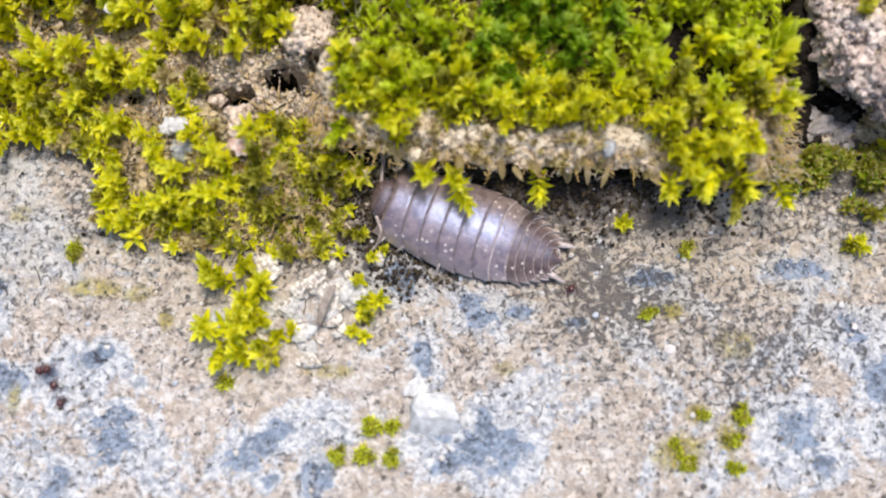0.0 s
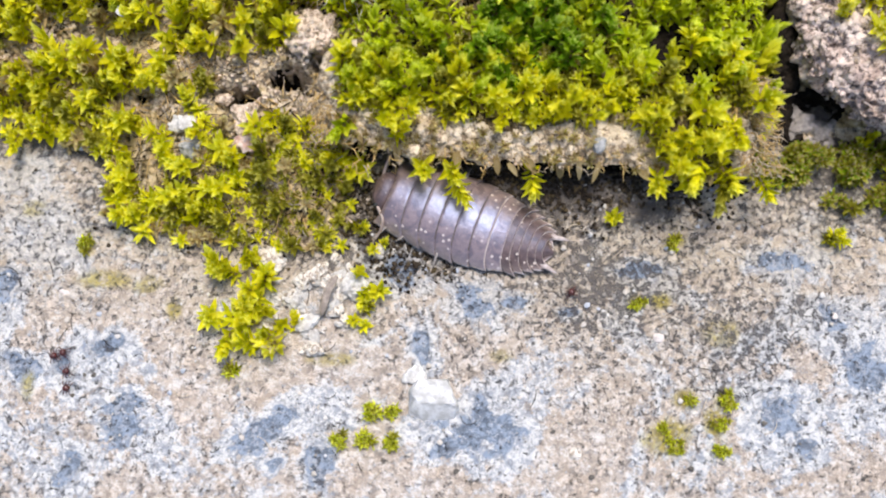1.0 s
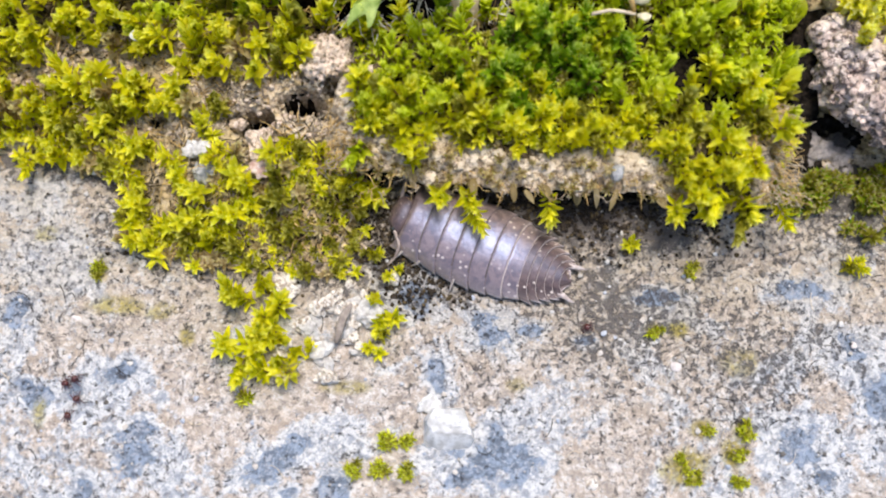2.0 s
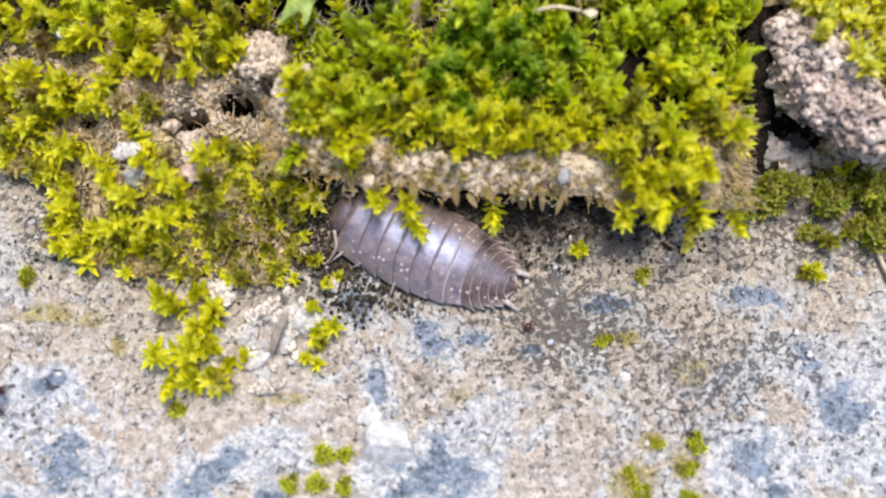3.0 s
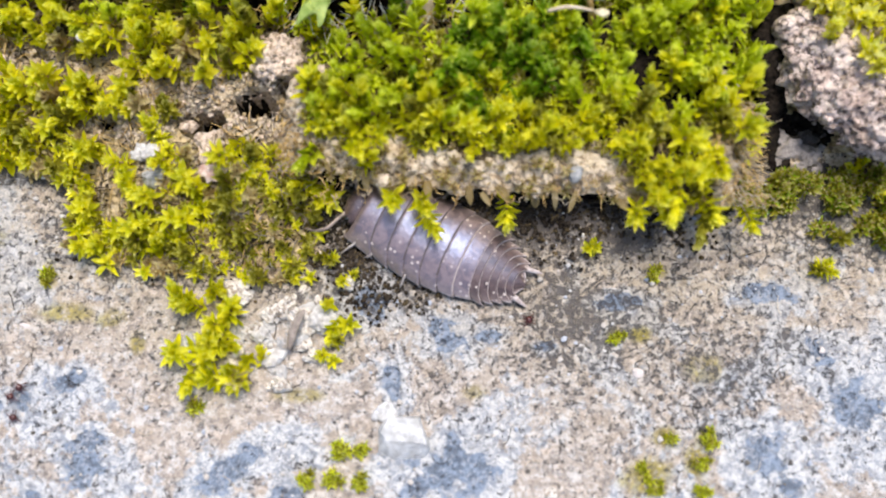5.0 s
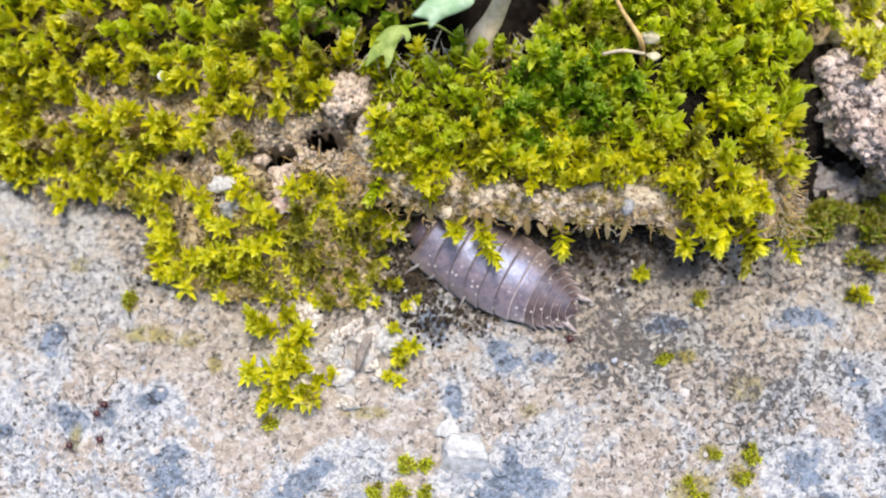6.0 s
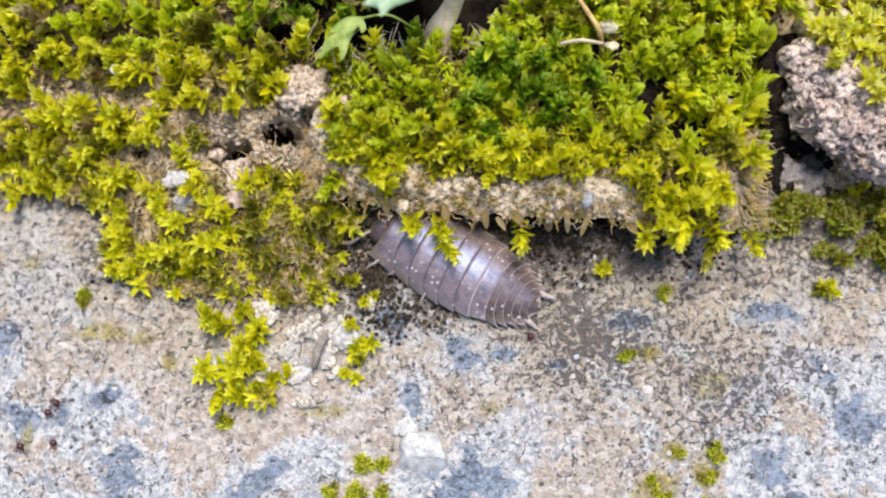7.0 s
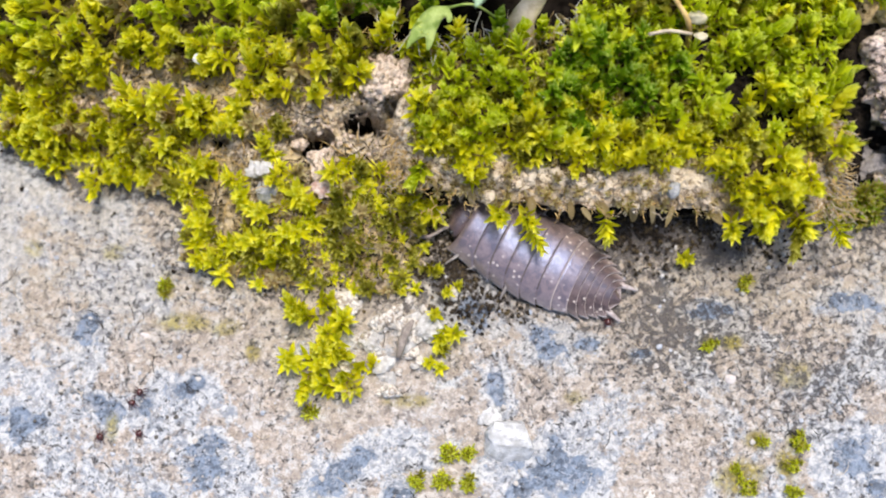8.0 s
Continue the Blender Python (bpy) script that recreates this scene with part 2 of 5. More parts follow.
STRAW = make_plain("dry_straw", (0.36, 0.28, 0.19), (0.50, 0.41, 0.30), 0.55, 1.5)
FIBRE = make_plain("golden_rootlet", (0.34, 0.21, 0.07), (0.56, 0.38, 0.14), 0.5, 2.0, 0.02)
PALE_ROOT = make_plain("pale_root_hair", (0.42, 0.38, 0.30), (0.60, 0.56, 0.48), 0.5, 2.0, 0.02)
POD = make_plain("pale_pod", (0.34, 0.29, 0.17), (0.48, 0.42, 0.28), 0.4, 2.0, 0.03)
RIM_SOIL = make_soil_material("whitish_tan_soil", (0.62, 0.525, 0.405), (0.45, 0.35, 0.235), (0.14, 0.095, 0.055), 2.4, 0.3)
CHALK = make_soil_material("tan_white_chalk", (0.78, 0.74, 0.69), (0.62, 0.55, 0.47), (0.24, 0.18, 0.13), 2.8)
GRAINS = make_grain_material()
WHITE_ROCK = make_plain("white_lime_crumb", (0.40, 0.37, 0.34), (0.62, 0.60, 0.58), 0.85, 1.6, 0.3)
LIME = make_plain("white_lime", (0.43, 0.415, 0.40), (0.68, 0.67, 0.67), 0.85, 1.8, 0.3)
WHITE_GRAIN = make_plain("white_quartz", (0.46, 0.44, 0.41), (0.58, 0.56, 0.53), 0.45, 2.0, 0.04)
GREY_STONE = make_plain("grey_stone", (0.20, 0.20, 0.205), (0.38, 0.375, 0.37), 0.8, 1.8, 0.15)
PINK_STONE = make_plain("pinkish_stone", (0.36, 0.22, 0.18), (0.50, 0.43, 0.39), 0.75, 1.6, 0.15)
QUARTZ_PINK = make_plain("cream_quartz", (0.42, 0.37, 0.345), (0.54, 0.48, 0.45), 0.5, 2.0, 0.04)
SHELL = make_shell_material("horn_plate", (0.10, 0.07, 0.06), (0.195, 0.14, 0.122), 0.38, 2.1)
# darker brown horn; the tail's shade under the rim is put in too
SHELL_DARK_SHADED = make_shell_material("dark_shaded_horn", (0.05, 0.034, 0.03), (0.105, 0.071, 0.062), 0.42, 1.45)
SHELL_SEAM = make_plain("dark_plate_seam", (0.06, 0.048, 0.048), (0.11, 0.09, 0.09), 0.5, 2.5, 0.02)
SHELL_RIM = make_plain("pale_plate_rim", (0.25, 0.20, 0.185), (0.40, 0.345, 0.33), 0.42, 2.5, 0.02)
CAVE_STONE = make_plain("brownish_grey_stone", (0.16, 0.14, 0.13), (0.34, 0.30, 0.28), 0.85, 1.6, 0.2)
LEG = make_plain("pale_leg", (0.20, 0.17, 0.155), (0.31, 0.275, 0.255), 0.4, 2.0, 0.02)
FEELER = make_plain("brown_feeler", (0.16, 0.12, 0.10), (0.28, 0.22, 0.19), 0.4, 2.0, 0.02)
BLACK_EYE = make_plain("black_eye", (0.01, 0.01, 0.01), (0.02, 0.02, 0.02), 0.2, 4.0, 0.01)
MITE_RED = make_plain("dark_red_mite", (0.035, 0.006, 0.005), (0.075, 0.014, 0.010), 0.28, 3.0, 0.02)
CRUMB_DARK = make_plain("dark_humus", (0.016, 0.012, 0.009), (0.05, 0.038, 0.027), 0.95, 2.0, 0.15, Specular_IOR_Level=0.08)


# ---- shape helpers ----
def hashed(i, j, k):
    h = (i * 374761393 + j * 668265263 + k * 2147483647 + 1013904223) & 0xFFFFFFFF
    h = ((h ^ (h >> 13)) * 1274126177) & 0xFFFFFFFF
    return ((h ^ (h >> 16)) & 0xFFFF) / 65535.0


def lumps(p, size, seed=0):
    """Smooth value noise, -1 to 1, of an array of points."""
    q = np.asarray(p, float) / size + seed * 17.31
    i = np.floor(q).astype(np.int64)
    f = q - i
    f = f * f * (3 - 2 * f)
    total = 0.0
    for dx in (0, 1):
        for dy in (0, 1):
            for dz in (0, 1):
                w = (f[:, 0] if dx else 1 - f[:, 0]) * (f[:, 1] if dy else 1 - f[:, 1]) * (f[:, 2] if dz else 1 - f[:, 2])
                total = total + w * hashed(i[:, 0] + dx, i[:, 1] + dy, i[:, 2] + dz)
    return 2 * total - 1


def rugged(p, size, octaves=4, seed=0, gain=0.55):
    total, amp = 0.0, 1.0
    for o in range(octaves):
        total = total + amp * lumps(p, size / 2**o, seed + o)
        amp *= gain
    return total


def smooth(v, a, b):
    s = np.clip((v - a) / (b - a), 0, 1)
    return s * s * (3 - 2 * s)


def inside(poly, x, y):
    """Signed distance to a polygon's edge in millimetres, positive inside."""
    pts = np.array(poly, float)
    x, y = np.asarray(x, float), np.asarray(y, float)
    best, odd = np.full(x.shape, 1e18), np.zeros(x.shape, bool)
    for (ax, ay), (bx, by) in zip(pts, np.roll(pts, -1, 0)):
        ex, ey = bx - ax, by - ay
        s = np.clip(((x - ax) * ex + (y - ay) * ey) / (ex * ex + ey * ey), 0, 1)
        best = np.minimum(best, (x - ax - s * ex) ** 2 + (y - ay - s * ey) ** 2)
        if ey != 0:
            odd ^= ((ay > y) != (by > y)) & (x < ex * (y - ay) / ey + ax)
    return np.where(odd, 1, -1) * np.sqrt(best)


def mesh_of(name, verts, faces, materials, soft=True, slots=None):
    """A mesh from millimetre vertices."""
    me = bpy.data.meshes.new(name)
    me.from_pydata((np.asarray(verts, float) * MM).tolist(), [], faces if isinstance(faces, list) else faces.tolist())
    for m in materials if isinstance(materials, (list, tuple)) else [materials]:
        me.materials.append(m)
    if slots is not None:
        me.polygons.foreach_set("material_index", np.asarray(slots, np.int32))
    if soft:
        me.polygons.foreach_set("use_smooth", np.ones(len(me.polygons), bool))
    me.update()
    return me


def at_mm(x, y, z, rx=0, ry=0, rz=0):
    return pose(x * MM, y * MM, z * MM, rx, ry, rz)


def child(name, me, parent, label="", m=None):
    ob = new(name, me)
    ob.parent = parent
    if m is not None:
        ob.matrix_basis = m
    return tagged(ob, label=label) if label else ob


def part(name, bm, material, parent, label="", m=None):
    me = bpy.data.meshes.new(name)
    bmesh.ops.scale(bm, vec=(MM, MM, MM), verts=bm.verts)
    bm.to_mesh(me)
    bm.free()
    for mat in material if isinstance(material, (list, tuple)) else [material]:
        me.materials.append(mat)
    me.polygons.foreach_set("use_smooth", np.ones(len(me.polygons), bool))
    return child(name, me, parent, label, m)


def remeshed(poly, z0, z1, voxel, seed, rough=(0.9, 0.35), lean=0.0, crumbs=0, crumb=0.5, top=None, jitter=0.15):
    """A rounded, crumbly slab over a polygon: vertices, faces and normals in millimetres."""
    bm = bmesh.new()
    low = [bm.verts.new((x, y, z0)) for x, y in poly]
    cx, cy = np.mean(poly, 0)
    high = [bm.verts.new((x + (cx - x) * lean, y + (cy - y) * lean, z1)) for x, y in top or poly]
    bm.faces.new(low[::-1])
    bm.faces.new(high)
    for i in range(len(poly)):
        j = (i + 1) % len(poly)
        bm.faces.new((low[i], low[j], high[j], high[i]))
    bmesh.ops.triangulate(bm, faces=bm.faces[:])
    rng = np.random.default_rng(seed)
    lo, hi = np.min(poly, 0), np.max(poly, 0)
    while crumbs > 0:
        x, y = rng.uniform(lo, hi)
        d = float(inside(poly, np.array([x]), np.array([y]))[0])
        if d < -0.15 or (d > 2.2 and rng.random() < 0.6):
            continue
        z = z1 + rng.uniform(-jitter, jitter) if d > 0.8 else rng.uniform(z0, z1)
        bmesh.ops.create_icosphere(bm, subdivisions=1, radius=crumb * rng.uniform(0.5, 1.2), matrix=Matrix.Translation((x, y, z)))
        crumbs -= 1
    me = bpy.data.meshes.new("rough")
    bm.to_mesh(me)
    bm.free()
    ob = new("rough", me)
    m = ob.modifiers.new("remesh", "REMESH")
    m.mode, m.voxel_size = "VOXEL", voxel
    s = ob.modifiers.new("smooth", "SMOOTH")
    s.iterations, s.factor = 2, 0.5
    made = bpy.data.meshes.new_from_object(ob.evaluated_get(bpy.context.evaluated_depsgraph_get()))
    bpy.data.objects.remove(ob)
    v = np.empty(len(made.vertices) * 3)
    made.vertices.foreach_get("co", v)
    v = v.reshape(-1, 3)
    nrm = np.empty(len(made.vertices) * 3)
    made.vertices.foreach_get("normal", nrm)
    nrm = nrm.reshape(-1, 3)
    faces = [list(p.vertices) for p in made.polygons]
    bpy.data.meshes.remove(made)
    v = v + nrm * (rough[0] * lumps(v, 2.6, seed) + rough[1] * rugged(v, 0.9, 3, seed + 5))[:, None]
    return v, faces, nrm


_ico = {}


def stone_shape(seed, sub=2, rough=0.28, squash=(1, 1, 0.7)):
    """A broken, rounded stone about 1 across."""
    if sub not in _ico:
        bm = bmesh.new()
        bmesh.ops.create_icosphere(bm, subdivisions=sub, radius=0.5)
        _ico[sub] = np.array([v.co[:] for v in bm.verts]), [[v.index for v in f.verts] for f in bm.faces]
        bm.free()
    v, f = _ico[sub]
    v = v * (1 + rough * rugged(v + seed * 3.7, 0.5, 2, seed))[:, None]
    rng = np.random.default_rng(seed)
    for _ in range(9 if rough > 0.1 else 0):  # broken faces
        d = rng.normal(size=3)
        d /= np.linalg.norm(d)
        over = np.maximum(v @ d - rng.uniform(0.26, 0.40), 0)
        v = v - over[:, None] * d * 0.95
    v = v + v * (0.35 * rough * rugged(v + seed, 0.16, 3, seed + 9))[:, None]
    return v * np.array(squash), f


def tube(points, radii, around=8, flat=1.0):
    """A closed tube along points: vertices and faces."""
    pts = [Vector(p) for p in points]
    verts, faces = [], []
    for i, p in enumerate(pts):
        way = (pts[min(i + 1, len(pts) - 1)] - pts[max(i - 1, 0)]).normalized()
        side = way.cross(Vector((0, 0, 1)))
        side = side.normalized() if side.length > 1e-4 else Vector((1, 0, 0))
        up = side.cross(way)
        for k in range(around):
            a = 2 * math.pi * k / around
            verts.append(p + side * math.cos(a) * radii[i] + up * math.sin(a) * radii[i] * flat)
    for i in range(len(pts) - 1):
        for k in range(around):
            a, b = i * around + k, i * around + (k + 1) % around
            faces.append([a, b, b + around, a + around])
    faces += [list(range(around))[::-1], [(len(pts) - 1) * around + k for k in range(around)]]
    return np.array([v[:] for v in verts]), faces


def spline(points, steps=6):
    """A smooth run through points (Catmull-Rom)."""
    p = np.array(points, float)
    p = np.vstack([2 * p[0] - p[1], p, 2 * p[-1] - p[-2]])
    out = []
    for i in range(1, len(p) - 2):
        for s in np.arange(steps) / steps:
            a, b, c, d = p[i - 1 : i + 3]
            out.append(0.5 * (2 * b + (c - a) * s + (2 * a - 5 * b + 4 * c - d) * s * s + (3 * b - a - 3 * c + d) * s**3))
    return np.array(out + [p[-2]])


def joined(pieces):
    """One list of vertices and faces from many; a third entry of a piece is its material slot."""
    verts, faces, slots, at = [], [], [], 0
    for piece in pieces:
        verts.append(piece[0])
        faces += [[i + at for i in f] for f in piece[1]]
        slots += [piece[2] if len(piece) > 2 else 0] * len(piece[1])
        at += len(piece[0])
    return np.concatenate(verts), faces, slots


# ---- moss shoots ----
def moss_leaf(length, width, rise, droop, turn):
    """A keeled, lance-shaped leaf that leaves the stem at the origin: vertices, faces, how far along each vertex lies."""
    verts, faces, along = [], [], []
    shape = ((0.0, 0.5), (0.28, 0.95), (0.55, 1.0), (0.8, 0.62), (1.0, 0.04))
    for i, (s, w) in enumerate(shape):
        a = rise - droop * s
        r = length * s * math.cos(rise - droop * s * 0.5)
        z = length * s * math.sin(rise - droop * s * 0.5)
        half = width * w * 0.5
        fold = half * 0.7
        for side, lift in ((-1, fold), (0, 0), (1, fold)):
            verts.append((r - lift * math.sin(a), side * half, z + lift * math.cos(a)))
            along.append(s)
        if i:
            b = 3 * i
            faces += [[b - 3, b - 2, b + 1, b], [b - 2, b - 1, b + 2, b + 1]]
    v = np.array(verts)
    c, s = math.cos(turn), math.sin(turn)
    return np.stack([v[:, 0] * c - v[:, 1] * s, v[:, 0] * s + v[:, 1] * c, v[:, 2]], 1), faces, along


def moss_shoot(rng, kind):
    """A leafy shoot about 1.8 mm wide, its base at the origin, growing up z: vertices, faces, slots, age and tone of each vertex."""
    pieces, young, roots = [], [], []
    tall = {"star": 1.15, "bud": 1.35, "cup": 1.5, "low": 0.5}[kind]
    # height on the stem, leaves in the whorl, rise of the leaf, its length
    layers = {"star": ((0.05, 4, 0.3, 0.85), (0.35, 5, 0.52, 0.95), (0.62, 6, 0.78, 0.95), (0.85, 6, 1.04, 0.88), (1.0, 4, 1.35, 0.72)),
              "bud": ((0.05, 4, 0.5, 0.75), (0.3, 5, 0.8, 0.85), (0.58, 6, 1.02, 0.85), (0.82, 6, 1.2, 0.8), (1.0, 4, 1.45, 0.7)),
              "cup": ((0.1, 4, 0.55, 0.75), (0.4, 5, 0.85, 0.8), (0.7, 5, 1.05, 0.8), (0.95, 4, 1.3, 0.75)),
              "low": ((0.3, 5, 0.2, 0.85), (0.7, 6, 0.6, 0.75), (1.0, 4, 1.05, 0.6))}[kind]
    broad, curl = {"star": (0.29, 0.45), "bud": (0.37, -0.25), "cup": (0.52, -0.7), "low": (0.24, 0.9)}[kind]
    start = rng.uniform(0, 6.28)
    for at, count, rise, size in layers:
        start += 0.7
        for k in range(count):
            turn = start + 2 * math.pi * k / count + rng.normal(0, 0.2)
            length = size * rng.uniform(0.7, 1.12)
            v, f, along = moss_leaf(length, broad * rng.uniform(0.8, 1.15), rise + rng.normal(0, 0.15), rng.uniform(0.1, 0.8) * curl, turn)
            v[:, 2] += tall * at * 0.85
            pieces.append((v, f, 0))
            young.append(np.stack([np.array(along) * (0.55 + 0.45 * at), np.full(len(v), rng.random())], 1))
            roots.append(5 * (at > 0.5) + k % 5)
    stem = tube([(0, 0, -0.5), (0, 0, tall * 0.85)], [0.07, 0.05], 5)
    pieces.append((stem[0], stem[1], 1))
    young.append(np.zeros((len(stem[0]), 2)))
    v, f, s = joined(pieces)
    # each leaf is rooted in the stem
    for i, r in enumerate(roots):
        f.append([15 * i, 15 * i + 1, 15 * len(roots) + r])
        s.append(1)
    return v, f, s, np.concatenate(young)


def aged(me, young):
    """Stores how young the leaf is at each vertex (brownish at the old base, pale at the growing tip), and the leaf's tone."""
    for k, name in enumerate(("young", "tone")):
        me.attributes.new(name, "FLOAT", "POINT").data.foreach_set("value", np.ascontiguousarray(young[:, k], np.float32))
    return me


_rng = np.random.default_rng(7)
SHOOTS = {kind: [moss_shoot(_rng, kind) for _ in range(7)] for kind in ("star", "bud", "cup", "low")}


def turned(normal, spin):
    """A turn that stands z on normal, spun about it."""
    z = np.asarray(normal, float) / np.linalg.norm(normal)
    x = np.cross((0, 1, 0.2), z)
    x /= np.linalg.norm(x)
    y = np.cross(z, x)
    c, s = math.cos(spin), math.sin(spin)
    return np.stack([x * c + y * s, y * c - x * s, z], 1)


def spread(points, normals, gap, rng, most=100000):
    """Indices of points at least about gap apart, in random order."""
    cells, chosen = {}, []
    for i in rng.permutation(len(points)):
        p = points[i]
        key = tuple(np.floor(p / gap).astype(int))
        g = gap * rng.uniform(0.8, 1.15)
        near = (q for dx in (-1, 0, 1) for dy in (-1, 0, 1) for dz in (-1, 0, 1) for q in cells.get((key[0] + dx, key[1] + dy, key[2] + dz), ()))
        if all(((p - q) ** 2).sum() > g * g for q in near):
            cells.setdefault(key, []).append(p)
            chosen.append(i)
            if len(chosen) >= most:
                break
    return chosen


MOSS = [MOSS_YELLOW, MOSS_GREEN, MOSS_OLIVE, MOSS_BROWN, MOSS_TIP, MOSS_LIME]


def moss_tone(p, rng):
    """Which of the moss tones grows at a place: fresh green in the damp middle, dry towards the front edges."""
    q = np.array([[p[0], p[1], 0.0]])
    wet = 0.95 * math.exp(-(((p[0] - 5.8) / 4.4) ** 2 + ((p[1] - 17.0) / 2.9) ** 2))
    shade = math.exp(-(((p[0] + 9.5) / 5.5) ** 2 + ((p[1] - 6.5) / 3.6) ** 2))
    deep = 0.9 * math.exp(-(((p[0] + 8.0) / 8.0) ** 2 + ((p[1] - 25.8) / 4.5) ** 2))
    patch = float(lumps(q, 4.5, 71)[0])
    if rng.random() < 0.9 * wet + deep * (0.9 + 0.3 * patch):
        return 1
    if rng.random() < 0.08 + 0.85 * shade:
        return 2
    if rng.random() < 0.85 * float(smooth(np.array([p[1]]), 10.5, 16.0)[0]) * (p[0] > -7.5 or p[1] > 20) * (1.0 if p[0] > -22 else 0.35):
        return 5
    return 3 if rng.random() < (0.012 if p[0] > -7 else 0.09) else 0


def moss_cover(places, rng, kinds, sizes, old=0.0):
    """Shoots at (place, normal), joined."""
    pieces = []
    for p, nrm in places:
        kind = kinds[rng.integers(len(kinds))]
        v, f, s, young = SHOOTS[kind][rng.integers(7)]
        n = np.asarray(nrm) + rng.normal(0, 0.26, 3) + (0, -0.06, 0)
        size = rng.uniform(*sizes) * (1 - 0.35 * math.exp(-(((p[0] + 9.5) / 5.5) ** 2 + ((p[1] - 5.5) / 2.8) ** 2)))
        tone = moss_tone(p, rng)
        if rng.random() < old:
            tone = 2 + int(rng.random() < 0.5)
        w = v * size * np.array((1, 1, rng.uniform(0.9, 1.35))) @ turned(n, rng.uniform(0, 6.28)).T + p
        pieces.append((w, f, [(tone, 3)[k] for k in s], np.stack([young[:, 0], (young[:, 1] + rng.random()) % 1.0], 1)))
    verts, faces, slots, ages, at = [], [], [], [], 0
    for v, f, s, young in pieces:
        verts.append(v)
        ages.append(young)
        faces += [[i + at for i in q] for q in f]
        slots += s
        at += len(v)
    return np.concatenate(verts), faces, slots, np.concatenate(ages)


# ---- plan of the place, in millimetres ----
MAT_EDGE = [(-48, 30), (-41, 22.5), (-37.5, 20), (-36.1, 17.8), (-35.4, 13.6), (-31.6, 11.5), (-26.3, 10.7), (-23.4, 9.9), (-22.5, 5.8),
            (-20, 3.5), (-15.5, 3.6), (-11.4, 3.1), (-5.8, 2.7), (-5.0, 5.9), (-5.6, 8.0), (-3.5, 9.6), (0, 9.6), (4, 8.6), (8, 7.9), (12, 8.2), (18, 8.4),
            (22, 10.5), (24, 10.5), (30, 10.5), (46, 9), (46, 40), (-48, 40)]
BLOCK_TOP_IN = [(0.5, 0.0), (0.9, 1.0), (0.7, 1.7), (0.4, 1.9), (0, 1.8), (0, 1.6), (0, 1.5), (-0.2, 1.2), (-1.6, 1.0), (-1.7, 0), (-1.5, 0), (-1.2, 0)]
BLOCK_EDGE = [(-8.5, 13.8), (-7.3, 10.8), (-5.0, 9.5), (-2.1, 8.7), (2.2, 8.4), (7.2, 8.3), (12.6, 8.0), (17.2, 7.5), (20.4, 7.3), (21.3, 10.2), (21.7, 14), (21.3, 17.4),
              (21.8, 21), (24, 25), (26, 34), (9, 34), (7.2, 27), (6.6, 23.2), (3.2, 18.9), (-2.4, 17.7), (-5.5, 16.6), (-7.6, 15.6)]
CLOD_EDGE = [(24.3, 19.4), (26.0, 20.6), (29.4, 19.5), (31.0, 13.6), (30.2, 10.6), (28.2, 10.7), (25.8, 13.2), (24.1, 14.8)]
RIGHT_EDGE = [(28.6, 21.2), (31.0, 18.6), (31.4, 14.0), (32.0, 11.8), (38, 11), (42, 34), (26.5, 34), (25.5, 24), (24.6, 21)]
HOLES = [(-13.6, 13.2, 1.5, 0.95), (-10.5, 14.6, 1.5, 1.05), (26.0, 13.2, 2.6, 2.0), (-3.6, 10.2, 1.4, 1.0), (-20.2, 13.6, 0.9, 0.45), (-17.6, 13.3, 0.7, 0.4)]
CREVICE = [(-11.6, 21.6), (-9.0, 22.2), (-6.6, 22.4), (-3.6, 23.6), (-1.6, 26.0), (-0.8, 34), (9, 34), (7.0, 27), (5.8, 23.6), (4.6, 22.0), (2.4, 20.4), (-1.0, 20.0), (-4.2, 19.3), (-7.4, 19.2), (-9.8, 19.5)]


def bed_height(x, y):
    """Top of the soil bed that carries the moss."""
    p = np.stack([x, y, 0 * x], -1)
    d = inside(MAT_EDGE, x, y) + 0.5 * lumps(p, 1.7, 3)
    front = 1.0 * (x < -3.5)
    h = -0.5 + 0.4 * front * smooth(d, -0.2, 0.5) + (1.3 - 0.4 * front) * smooth(d, -0.3, 1.6 + 2.6 * front) + 1.7 * smooth(d, 1.0, 9.0) + 0.9 * smooth(y, 14, 24)
    h = h + smooth(d, 0, 1.5) * (0.45 * lumps(p, 3.2, 4) + 0.35 * rugged(p, 1.2, 3, 8))
    sink = 0 * x
    for hx, hy, r, ry in HOLES:
        e = np.sqrt(((x - hx) / r) ** 2 + ((y - hy) / ry) ** 2) + 0.3 * rugged(p, 0.8, 3, 51)
        sink = np.maximum(sink, 1 - smooth(e, 0.3, 1.15))
    cover = inside(BLOCK_EDGE, x, y)
    h = np.where(cover > -1, np.minimum(h, 0.7 + 0.3 * lumps(p, 1.1, 43) + 1.6 * smooth(cover, 2.0, 6.0)), h)
    pit = 7.5 * smooth(inside(CREVICE, x, y), 0.0, 1.6)
    h = np.where(d > 0.4, np.maximum(h, 0.3 - 0.2 * front + 0.25 * rugged(p, 0.9, 3, 41)), h)
    return h - pit - sink * (h + np.where(d > 4.2, 2.6, 0.1))


